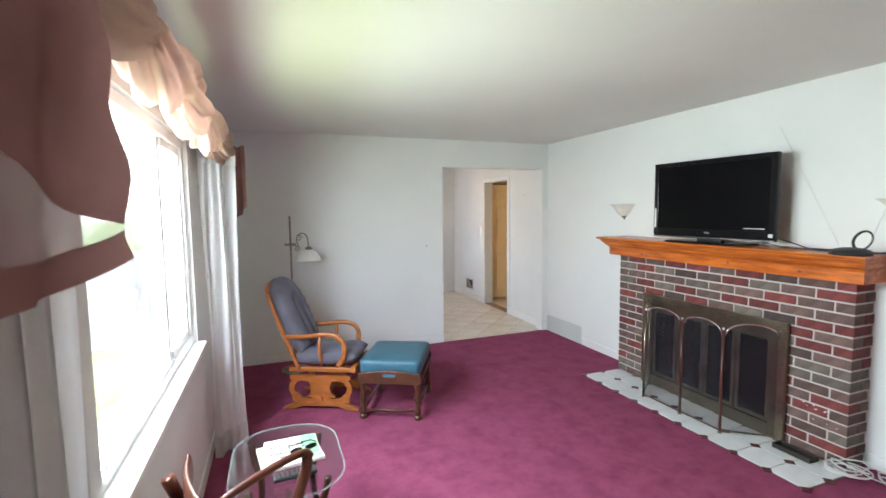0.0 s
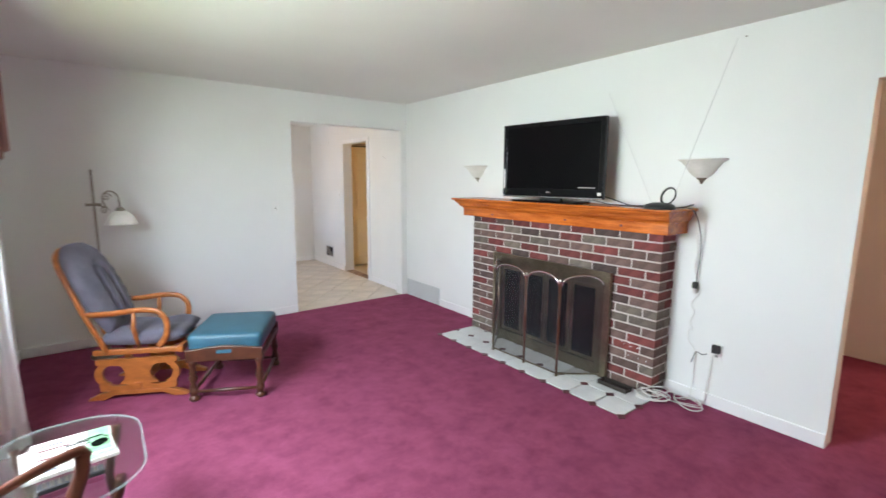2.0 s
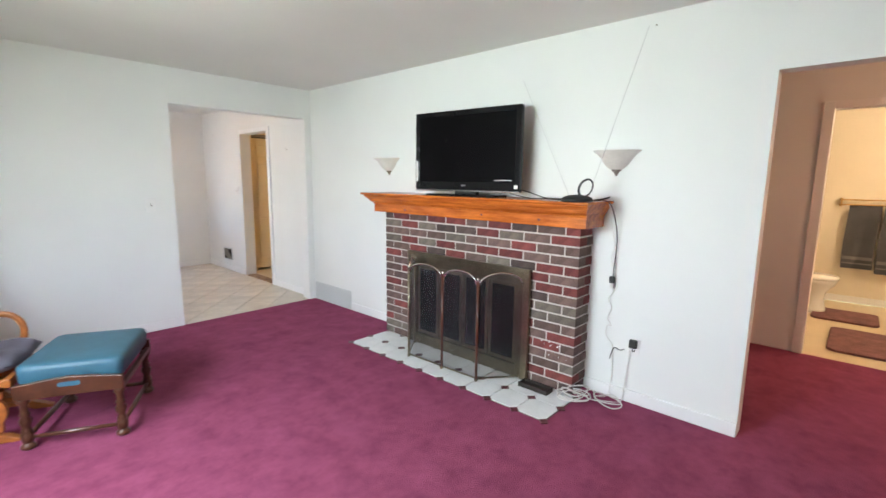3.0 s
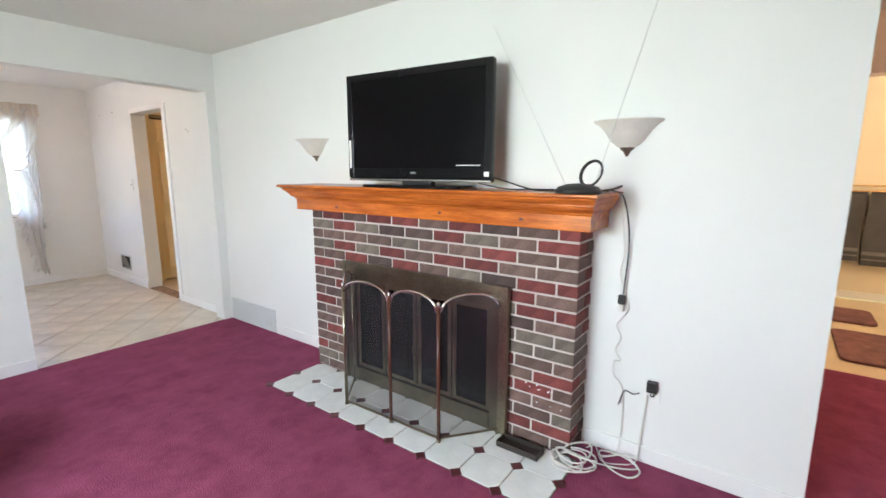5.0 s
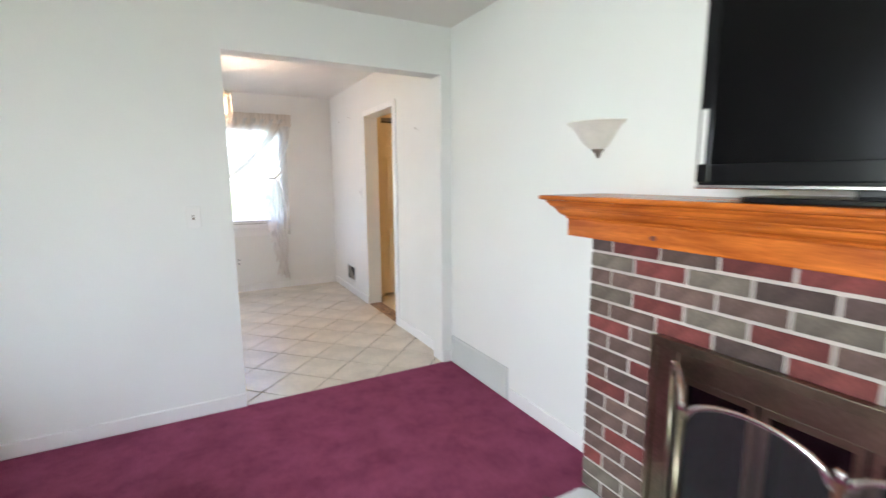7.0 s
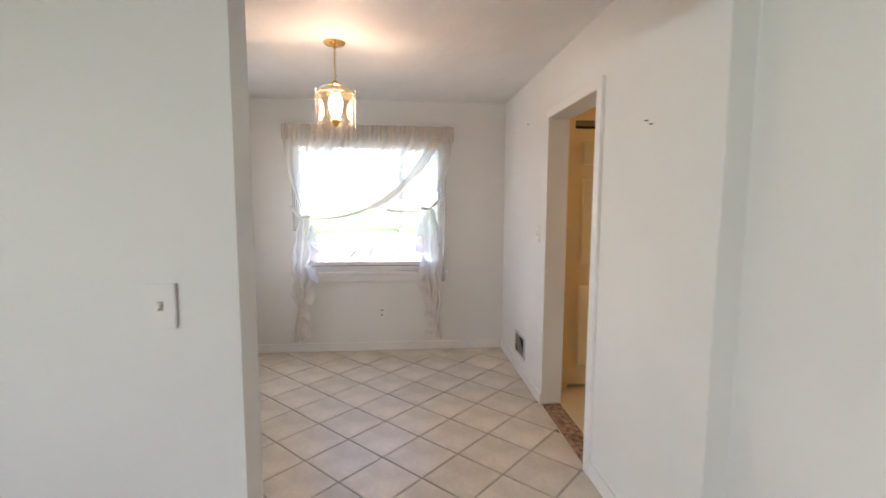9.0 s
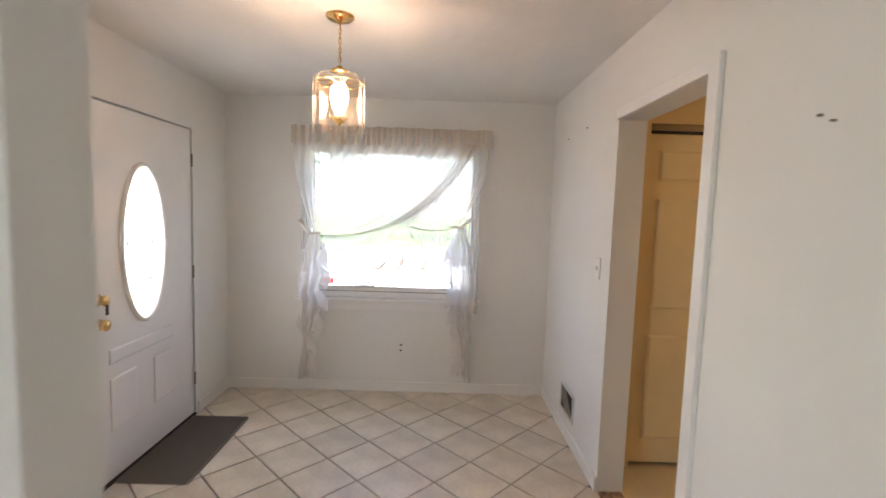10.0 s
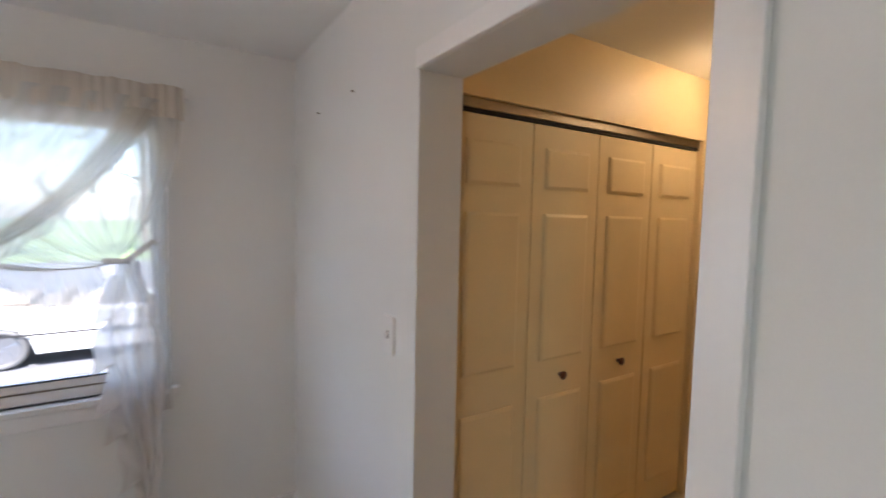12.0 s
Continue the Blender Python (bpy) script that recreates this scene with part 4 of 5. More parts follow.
# ---- glider rocking chair and ottoman ----
def glider():
    g = thing("glider_chair", (0.600, 4.03, 0), -26, "golden oak glider rocking chair with grey velour cushions", "chair")
    for s in (-1, 1):
        y = 0.203 * s
        wave = [(-0.24 + 0.03 * k, 0.105 + 0.014 * math.cos(k * math.pi / 4)) for k in range(17)]
        bm = extrude_poly([(-0.235, 0.062), (0.235, 0.062)] + wave[::-1], "y", y - 0.014, y + 0.014)
        for sheet in ([(-0.25, 0.285), (-0.25, 0.250), (-0.10, 0.238), (0.10, 0.238), (0.25, 0.250), (0.25, 0.285)],
                      [(-0.10, 0.239), (-0.075, 0.19), (-0.085, 0.14), (-0.12, 0.105), (0.12, 0.105), (0.085, 0.14), (0.075, 0.19), (0.10, 0.239)]):
            piece = bpy.data.meshes.new("piece")
            part_bm = extrude_poly(sheet, "y", y - 0.0135, y + 0.0135)
            part_bm.to_mesh(piece)
            part_bm.free()
            bm.from_mesh(piece)
            bpy.data.meshes.remove(piece)
        for e in (-1, 1):
            ring = [(e * (0.165 + 0.098 * math.cos(radians(g0))), 0.178 + 0.094 * math.sin(radians(g0))) for g0 in range(-75, 76, 15)]
            ring += [(e * (0.160 + 0.060 * math.cos(radians(g0))), 0.178 + 0.064 * math.sin(radians(g0))) for g0 in range(75, -76, -15)]
            piece = bpy.data.meshes.new("piece")
            part_bm = extrude_poly(ring, "y", y - 0.013, y + 0.013)
            part_bm.to_mesh(piece)
            part_bm.free()
            bm.from_mesh(piece)
            bpy.data.meshes.remove(piece)
        part("base_panel", bm, MAPLE, g, "scroll-cut golden oak side")
        part("runner", extrude_poly([(-0.31, 0.0), (-0.31, 0.015), (-0.25, 0.040), (-0.18, 0.062), (0.18, 0.062), (0.25, 0.040), (0.31, 0.015), (0.31, 0.0), (0.22, 0.0), (0.15, 0.032), (-0.15, 0.032), (-0.22, 0.0)],
                                    "y", y - 0.02, y + 0.02, 0.004), MAPLE, g)
        part("seat_rail", boxes((-0.26, 0.27, y - 0.016, y + 0.016, 0.315, 0.355), bevel=0.008), MAPLE, g)
        ya = 0.212 * s
        arm = smooth_path([(-0.285, ya, 0.60), (-0.12, ya, 0.605), (0.05, ya, 0.622), (0.155, ya, 0.606), (0.205, ya, 0.54), (0.198, ya, 0.44), (0.15, ya, 0.365)], 5)
        part("arm", tube(arm, 0.017, 10, flat=1.45), MAPLE, g, smooth=True)
        part("arm_post", tube([(0.02, ya * 0.97, 0.36), (0.0, ya, 0.50), (0.01, ya, 0.62)], 0.013, 8, radii=[0.011, 0.017, 0.011]), MAPLE, g, smooth=True)
        post = smooth_path([(-0.175, 0.205 * s, 0.33), (-0.275, 0.216 * s, 0.58), (-0.368, 0.212 * s, 0.82), (-0.428, 0.182 * s, 0.955), (-0.455, 0.10 * s, 1.010), (-0.46, 0.0, 1.022)], 6)
        part("back_post", tube(post, 0.017, 10, flat=1.3), MAPLE, g, smooth=True)
    part("stretcher", boxes((-0.02, 0.02, -0.23, 0.23, 0.075, 0.115), bevel=0.006), MAPLE, g)
    part("front_rail", boxes((0.265, 0.30, -0.23, 0.23, 0.315, 0.365), bevel=0.006), MAPLE, g)

    bm = bmesh.new()
    for top in (1, -1):
        vs = [[None] * 17 for _ in range(17)]
        for i in range(17):
            for j in range(17):
                a, b = i / 8 - 1, j / 8 - 1
                e = max(0.0, (1 - abs(a) ** 4) * (1 - abs(b) ** 4)) ** 0.45
                puff = 0.012 * math.cos(a * 4.5) * math.cos(b * 4.5) if top > 0 else 0
                ra = a * (1 - 0.06 * b * b)
                vs[i][j] = bm.verts.new((0.035 + 0.275 * ra, 0.214 * b * (1 - 0.05 * a * a), 0.415 + top * 0.062 * e + puff * e + 0.035 * a * (a > 0) * 0.3))
        for i in range(16):
            for j in range(16):
                bm.faces.new((vs[i][j], vs[i + 1][j], vs[i + 1][j + 1], vs[i][j + 1]))
    bmesh.ops.remove_doubles(bm, verts=bm.verts, dist=0.002)
    part("seat_cushion", bm, GREYCL, g, "grey velour seat cushion", smooth=True)
    # back cushion in its own plane: h up the back, w across
    bm = bmesh.new()
    nh, nw = 44, 40
    for front in (1, -1):
        vs = []
        for i in range(nh + 1):
            row = []
            for j in range(nw + 1):
                h, w = i / nh, 2 * j / nw - 1
                half = 0.218 * (min(1.0, 0.82 + 0.5 * h) if h < 0.55 else math.sqrt(max(0.0, 1 - ((h - 0.55) / 0.47) ** 2.6)) if h < 1.02 else 0)
                e = max(0.0, (1 - abs(w) ** 4) * (1 - abs(2 * h - 1) ** 6)) ** 0.5
                # stitched channel shaped like a tall loop
                lw, lh = abs(w) * 0.235, h * 0.66
                dist = abs(math.hypot(lw, max(0.0, lh - 0.42)) - 0.062) if lh > 0.06 else 1.0
                groove = 0.034 * math.exp(-(dist / 0.016) ** 2) if front > 0 else 0
                wrinkle = 0.007 * math.sin(75 * lh + 3 * w) * max(0.0, (abs(w) - 0.45) / 0.55)
                t = front * 0.072 * e - groove * e + wrinkle * e * (front > 0)
                row.append(bm.verts.new((-0.160 - 0.288 * lh / 0.70 + 0.05 * (1 - h) * h + t * 0.93, w * half, 0.455 + 0.60 * h + t * 0.36)))
            vs.append(row)
        for i in range(nh):
            for j in range(nw):
                bm.faces.new((vs[i][j], vs[i + 1][j], vs[i + 1][j + 1], vs[i][j + 1]))
    bmesh.ops.remove_doubles(bm, verts=bm.verts, dist=0.002)
    part("back_cushion", bm, GREYCL, g, "grey velour back cushion with a stitched loop", smooth=True)
    for y in (-0.12, -0.04, 0.04, 0.12):
        part("back_slat", tube([(-0.19, y, 0.36), (-0.28, y, 0.60), (-0.42, y * 0.9, 0.99)], 0.010, 6), MAPLE, g)
    return g


glider()


def turned_leg(h):
    return revolve([(0.0, 0.0), (0.024, 0.0), (0.033, 0.010), (0.034, 0.024), (0.023, 0.034), (0.020, 0.040), (0.027, 0.046), (0.027, 0.088), (0.018, 0.096), (0.025, 0.104), (0.018, 0.113),
                    (0.018, 0.130), (0.027, 0.148), (0.029, 0.166), (0.018, 0.186), (0.025, 0.197), (0.018, 0.208), (0.019, h - 0.045), (0.029, h - 0.032), (0.029, h), (0.0, h)], 14)


def ottoman():
    o = thing("ottoman", (1.118, 3.715, 0), -27, "dark turned-wood footstool with a teal upholstered top", "footstool")
    w, d = 0.245, 0.305
    for sx in (-1, 1):
        for sy in (-1, 1):
            part("leg", turned_leg(0.295), DKWOOD, o, smooth=True, m=pose(sx * (w - 0.03), sy * (d - 0.03), 0))
    for sy in (-1, 1):
        y = sy * (d - 0.012)
        rail = [(-w, 0.285), (w, 0.285), (w, 0.365), (w * 0.75, 0.370), (w * 0.45, 0.382), (0.0, 0.390), (-w * 0.45, 0.382), (-w * 0.75, 0.370), (-w, 0.365)]
        r = part("end_rail", extrude_poly(rail, "y", y - 0.012, y + 0.012, 0.004), DKWOOD, o, "shaped dark rail with a hand slot")
        part("hand_slot", extrude_poly(rounded_rect(0.10, 0.026, 0.012), "y", y + sy * 0.0121 - 0.001, y + sy * 0.0121 + 0.001), TEAL, r, m=pose(0, 0, 0.350))
        part("stretcher", tube([(-w + 0.03, sy * (d - 0.03), 0.065), (0, sy * (d - 0.03), 0.065), (w - 0.03, sy * (d - 0.03), 0.065)], 0.011, 8, radii=[0.010, 0.014, 0.010]), DKWOOD, o, smooth=True)
    for sx in (-1, 1):
        x = sx * (w - 0.012)
        part("side_rail", boxes((x - 0.012, x + 0.012, -d + 0.024, d - 0.024, 0.285, 0.315), bevel=0.003), DKWOOD, o)
        part("stretcher", tube([(sx * (w - 0.03), -d + 0.03, 0.065), (sx * (w - 0.03), 0, 0.065), (sx * (w - 0.03), d - 0.03, 0.065)], 0.011, 8, radii=[0.010, 0.014, 0.010]), DKWOOD, o, smooth=True)
    bm = bmesh.new()
    rings = []
    for k, (z, inset) in enumerate([(0.347, 0.012), (0.362, 0.003), (0.43, 0.0), (0.446, 0.003), (0.456, 0.012), (0.461, 0.030), (0.465, 0.09)]):
        rings.append([bm.verts.new((x, y, z + 0.0)) for x, y in rounded_rect(2 * (w - 0.002 - inset), 2 * (d - 0.026 - inset), max(0.02, 0.045 - inset * 0.2))])
    for a, b in zip(rings, rings[1:]):
        for k in range(len(a)):
            bm.faces.new((a[k], a[(k + 1) % len(a)], b[(k + 1) % len(a)], b[k]))
    bm.faces.new(rings[-1])
    bm.faces.new(rings[0][::-1])
    part("cushion", bm, TEAL, o, "teal leatherette pad", smooth=True)
    return o


ottoman()


def floor_lamp():
    l = thing("floor_lamp", (0.36, 4.90, 0), 0, "brass-stemmed floor lamp with a scrolled arm and white bell shade", "floor lamp")
    part("base", revolve([(0.0, 0.0), (0.13, 0.0), (0.132, 0.012), (0.11, 0.022), (0.04, 0.034), (0.015, 0.06), (0.0, 0.06)], 24), NICKEL, l, smooth=True)
    part("stem", tube([(0, 0, 0.05), (0, 0, 1.55)], 0.009, 10), NICKEL, l, smooth=True)
    part("tip", revolve([(0.0, 0.0), (0.010, 0.0), (0.012, 0.010), (0.0, 0.022)], 10), NICKEL, l, m=pose(0, 0, 1.55))
    part("collar", tube([(-0.055, 0, 1.285), (-0.04, 0, 1.285), (0.05, 0, 1.285)], 0.010, 8, radii=[0.016, 0.010, 0.012]), NICKEL, l)
    part("arm", tube(smooth_path([(0.02, 0, 1.285), (0.075, 0, 1.26), (0.06, 0, 1.31), (0.065, 0, 1.365), (0.11, 0, 1.395), (0.16, 0, 1.36), (0.172, 0, 1.262)], 6), 0.006, 8), NICKEL, l, smooth=True)
    part("scroll", tube([(0.085 + 0.034 * (1 - k / 26) * math.cos(k * 0.42), 0, 1.345 + 0.034 * (1 - k / 26) * math.sin(k * 0.42)) for k in range(24)], 0.004, 6), NICKEL, l)
    part("scroll", tube([(0.065 + 0.03 * (1 - k / 26) * math.cos(k * 0.42), 0, 1.235 + 0.03 * (1 - k / 26) * math.sin(k * 0.42)) for k in range(24)], 0.004, 6), NICKEL, l)
    sh = part("shade", revolve([(0.025, 0.115), (0.045, 0.108), (0.080, 0.080), (0.100, 0.042), (0.106, 0.022), (0.118, 0.004), (0.118, 0.0), (0.113, 0.003), (0.100, 0.024), (0.094, 0.042),
                                (0.075, 0.076), (0.042, 0.101), (0.025, 0.108)], 28), ALAB, l, "white glass bell shade", smooth=True, m=pose(0.172, 0, 1.117))
    part("shade_holder", revolve([(0.0, 0.03), (0.018, 0.03), (0.034, 0.012), (0.034, 0.0), (0.0, 0.0)], 16), NICKEL, l, smooth=True, m=pose(0.172, 0, 1.230))
    return l


floor_lamp()


def glass_table():
    t = thing("side_table", (0.212, 2.275, 0), 0, "glass-topped side table with rounded corners and curved wooden legs", "table")
    part("tabletop", extrude_poly(rounded_rect(0.48, 0.66, 0.20, 10), "z", 0.47, 0.482, 0.003), TGLASS, t, "clear glass top")
    rim = [(x, y, 0.476) for x, y in rounded_rect(0.482, 0.662, 0.201, 10)]
    part("rim", tube(rim + rim[:1], 0.004, 6), EDGE, t, "pale ground glass edge", smooth=True)
    for sx in (-1, 1):
        for sy in (-1, 1):
            part("leg", tube(smooth_path([(sx * 0.17, sy * 0.24, 0.0), (sx * 0.14, sy * 0.20, 0.10), (sx * 0.12, sy * 0.17, 0.28), (sx * 0.15, sy * 0.20, 0.40), (sx * 0.16, sy * 0.21, 0.469)], 4),
                             0.016, 8), REDWOOD, t, smooth=True)
    part("stretcher", boxes((-0.125, 0.125, -0.012, 0.012, 0.20, 0.225), (-0.012, 0.012, -0.17, -0.012, 0.20, 0.225), (-0.012, 0.012, 0.012, 0.17, 0.20, 0.225), bevel=0.004), REDWOOD, t)
    return t


glass_table()


def magazine(at, rz, w, d, h, band, label):
    m = thing("magazine", at, rz, label, "magazine")
    part("paper_block", boxes((-w / 2, w / 2, -d / 2, d / 2, 0, h), bevel=0.001), PAPER, m)
    part("cover_print", boxes((w * 0.18, w / 2 - 0.004, -d / 2 + 0.004, d / 2 - 0.004, h + 0.0004, h + 0.0012)), band, m, "green printed band")
    for k in range(5):
        part("text_bar", boxes((-w * 0.42, -w * 0.42 + w * (0.30 + 0.2 * math.sin(k * 2.3)), -d * 0.40 + k * d * 0.17, -d * 0.34 + k * d * 0.17, h + 0.0004, h + 0.001)), HDOT if k % 2 else GREYCL, m)


magazine((0.225, 2.285, 0.483), 8, 0.27, 0.22, 0.014, PAPERG, "thick white magazine with a green band on the glass table")
magazine((0.235, 2.315, 0.4985), 3, 0.24, 0.20, 0.006, PAPERG, "white magazine with green cover lying on another magazine")


def remote():
    r = thing("remote_control", (0.24, 2.10, 0.483), 6, "black remote control with small grey buttons on the glass table", "remote control")
    part("body", boxes((-0.09, 0.09, -0.024, 0.024, 0, 0.018), bevel=0.005), BLACKM, r)
    bm = bmesh.new()
    box(bm, -0.005, 0.005, -0.004, 0.004, 0.0, 0.003)
    b = mesh_of("button", bm, NICKEL)
    for i in range(8):
        for j in range(3):
            o = new("button", b)
            o.parent = r
            o.location = (-0.07 + i * 0.019, -0.013 + j * 0.013, 0.0175)


remote()


def glasses():
    g = thing("sunglasses", (0.285, 2.255, 0.506), 15, "black folded sunglasses lying on the magazines", "sunglasses")
    for s in (-1, 1):
        rim = [(0.034 * s + 0.026 * math.cos(k * 0.3927), 0.0, 0.014 + 0.011 * math.sin(k * 0.3927)) for k in range(17)]
        le = part("rim", tube(rim, 0.0025, 6), BLACK, g)
        part("lens", extrude_poly([(p[0], p[2]) for p in rim[:-1]], "y", -0.001, 0.001), SCREEN, le)
        part("temple", tube([(0.06 * s, 0.002, 0.026), (0.055 * s, 0.06, 0.012), (-0.02 * s, 0.075 + 0.01 * s, 0.004)], 0.0028, 6), BLACK, g)
    part("bridge", tube([(-0.009, 0, 0.024), (0, 0, 0.028), (0.009, 0, 0.024)], 0.0025, 6), BLACK, g)


glasses()


def armchair():
    c = thing("wooden_armchair", (0.272, 1.596, 0), 27, "low mahogany armchair with curved arms and a tan seat", "chair")
    tan = mat("tan_seat_cloth", (0.30, 0.15, 0.07), 0.8, var=0.15, fine=200, bump=0.4)
    part("seat_frame", boxes((-0.25, 0.26, -0.30, 0.30, 0.36, 0.41), bevel=0.008), REDWOOD, c)
    bm = bmesh.new()
    rings = []
    for z, inset in [(0.412, 0.0), (0.44, 0.0), (0.462, 0.02), (0.472, 0.06)]:
        rings.append([bm.verts.new((x + 0.01, y, z)) for x, y in rounded_rect(2 * (0.235 - inset), 2 * (0.275 - inset), 0.05)])
    for a, b in zip(rings, rings[1:]):
        for k in range(len(a)):
            bm.faces.new((a[k], a[(k + 1) % len(a)], b[(k + 1) % len(a)], b[k]))
    bm.faces.new(rings[-1])
    bm.faces.new(rings[0][::-1])
    part("seat_pad", bm, tan, c, "tan cloth seat pad", smooth=True)
    for s in (-1, 1):
        part("front_leg", tube([(0.235, 0.275 * s, 0.0), (0.235, 0.275 * s, 0.20), (0.235, 0.275 * s, 0.38)], 0.02, 8, radii=[0.013, 0.018, 0.022]), REDWOOD, c, smooth=True)
        part("back_leg", tube(smooth_path([(-0.30, 0.25 * s, 0.0), (-0.24, 0.27 * s, 0.20), (-0.23, 0.28 * s, 0.40), (-0.27, 0.285 * s, 0.62), (-0.325, 0.285 * s, 0.79)], 4), 0.02, 8), REDWOOD, c, smooth=True)
        part("arm", tube(smooth_path([(-0.27, 0.295 * s, 0.585), (-0.12, 0.318 * s, 0.625), (0.05, 0.325 * s, 0.65), (0.16, 0.322 * s, 0.655), (0.185, 0.316 * s, 0.63)], 6), 0.0155, 10, flat=1.35), REDWOOD, c, smooth=True)
        part("arm_support", tube(smooth_path([(0.175, 0.318 * s, 0.645), (0.165, 0.316 * s, 0.58), (0.115, 0.30 * s, 0.49), (0.10, 0.295 * s, 0.395)], 5), 0.016, 8, flat=1.4), REDWOOD, c, smooth=True)
    part("crest_rail", grid_sheet(20, 10, lambda u, v: (-0.325 + 0.075 * (2 * u - 1) ** 2 + 0.012 * math.cos(2 * math.pi * v), 0.325 * (2 * u - 1), 0.765 + (0.080 - 0.02 * (2 * u - 1) ** 2) * math.sin(2 * math.pi * v))),
         REDWOOD, c, smooth=True)
    part("back_splat", grid_sheet(10, 12, lambda u, v: (-0.245 - 0.08 * v, (0.07 + 0.04 * math.sin(3.1 * v)) * (2 * u - 1), 0.41 + 0.32 * v)), REDWOOD, c, smooth=True)
    return c


armchair()


# ---- dining area ----
def front_door():
    y0, y1, z1 = 6.925, 7.905, 2.06
    d = thing("door_1", (XD - 0.012, (y0 + y1) / 2, 0.0), 0, "white panelled front door with an oval glass light, closed", "door", kind="structure")
    hy = (y1 - y0) / 2
    cz, ay, az, n = 1.305, 0.185, 0.450, 48
    cy = -0.034
    bm = bmesh.new()
    loops = {}
    for x in (0.0, -0.045):
        inner, outer = [], []
        for k in range(n):
            a = 2 * math.pi * k / n
            c, s = math.cos(a), math.sin(a)
            inner.append(bm.verts.new((x, cy + ay * c, cz + az * s)))
            sc = min(((hy - cy) if c > 0 else (hy + cy)) / max(abs(c), 1e-6), ((z1 - cz) if s > 0 else (cz - 0.012)) / max(abs(s), 1e-6))
            outer.append(bm.verts.new((x, cy + c * sc, cz + s * sc)))
        for k in range(n):
            j = (k + 1) % n
            bm.faces.new((inner[k], inner[j], outer[j], outer[k]))
        for sy, zz in ((hy, z1), (-hy, z1), (-hy, 0.012), (hy, 0.012)):
            v = bm.verts.new((x, sy, zz))
            best = min(range(n), key=lambda k: (outer[k].co - v.co).length + (outer[(k + 1) % n].co - v.co).length)
            bm.faces.new((outer[best], outer[(best + 1) % n], v))
        loops[x] = inner
    for k in range(n):
        j = (k + 1) % n
        bm.faces.new((loops[0.0][k], loops[0.0][j], loops[-0.045][j], loops[-0.045][k]))
    part("leaf", bm, DOORW, d)
    ring = [(0.006, cy + (ay + 0.012) * math.cos(2 * math.pi * k / 48), cz + (az + 0.012) * math.sin(2 * math.pi * k / 48)) for k in range(49)]
    part("oval_frame", tube(ring, 0.016, 8), DOORW, d, "moulded white oval frame", smooth=True)
    part("oval_glass", extrude_poly([(cy + ay * math.cos(2 * math.pi * k / 48), cz + az * math.sin(2 * math.pi * k / 48)) for k in range(48)], "x", -0.026, -0.020), FROST, d, "frosted leaded glass")
    for dz in (-0.22, 0.0, 0.22):
        part("came", tube([(-0.017, cy - ay * math.sqrt(1 - (dz / az) ** 2), cz + dz), (-0.017, cy + ay * math.sqrt(1 - (dz / az) ** 2), cz + dz)], 0.0035, 6), DARKGAP, d)
    part("came", tube([(-0.017, cy + 0.62 * ay * math.cos(2 * math.pi * k / 40), cz + 0.8 * az * math.sin(2 * math.pi * k / 40)) for k in range(41)], 0.0035, 6), DARKGAP, d)

    def raised(ya, yb, za, zb):
        bm = bmesh.new()
        box(bm, 0.0005, 0.006, ya, yb, za, zb)
        top = [f for f in bm.faces if f.normal.x > 0.9 or all(v.co.x > 0.005 for v in f.verts)][0]
        bmesh.ops.inset_individual(bm, faces=[top], thickness=0.018, depth=-0.004)
        bmesh.ops.inset_individual(bm, faces=[top], thickness=0.012, depth=0.004)
        part("panel", bm, DOORW, d)
    raised(-0.345, -0.13, 0.28, 0.58)
    raised(0.035, 0.25, 0.28, 0.58)
    raised(-0.345, 0.25, 0.66, 0.74)
    for z, r in ((1.03, 0.028), (0.90, 0.030)):
        k = part("lock" if z > 1 else "door_knob", revolve([(0.0, 0.0), (0.033, 0.0), (0.034, 0.008), (0.014, 0.014), (0.013, 0.030), (r, 0.040), (r, 0.052), (0.016, 0.060), (0.0, 0.061)], 18), BRASS, d,
                 "polished brass", smooth=True, m=pose(0.0, -hy + 0.07, z, 0, 90, 0))
    part("key", boxes((0.05, 0.056, -hy + 0.062, -hy + 0.082, 0.955, 1.01), bevel=0.002), BLACKM, d, "dark key hanging in the lock")
    for z in (0.27, 1.06, 1.85):
        part("hinge", tube([(0.010, hy + 0.006, z - 0.045), (0.010, hy + 0.006, z + 0.045)], 0.007, 8), NICKEL, d, "dull metal hinge")
    return d


FROST = cloth_mat("frosted_leaded_glass", (0.96, 0.97, 0.96), 0.55, 30.0, (1, 1, 1))
front_door()
structure("door_gap", boxes((XD - 0.08, XD - 0.06, 6.907, 6.923, 0.0, 2.068), (XD - 0.08, XD - 0.06, 7.907, 7.913, 0.0, 2.068), (XD - 0.08, XD - 0.06, 6.923, 7.907, 2.062, 2.068)), REDWOOD,
          "dark weatherstrip around the front door", "weatherstrip")
structure("door_sill", boxes((XD - 0.15, XD + 0.01, 6.91, 7.91, -0.02, 0.010), bevel=0.003), DARKGAP, "dark metal door sill", "sill")


def door_mat():
    m = thing("door_mat", (1.09, 7.46, 0.0), 0, "grey ribbed rectangular doormat on the tiles", "mat")
    part("backing", extrude_poly(rounded_rect(0.42, 0.82, 0.03, 4), "z", -0.002, 0.005), MATG, m)
    bm = bmesh.new()
    box(bm, -0.195, 0.195, -0.004, 0.004, 0.005, 0.010)
    rib = mesh_of("rib", bm, MATG)
    for k in range(52):
        o = new("rib", rib)
        o.parent = m
        o.location = (0, -0.395 + k * 0.0155, 0)


door_mat()


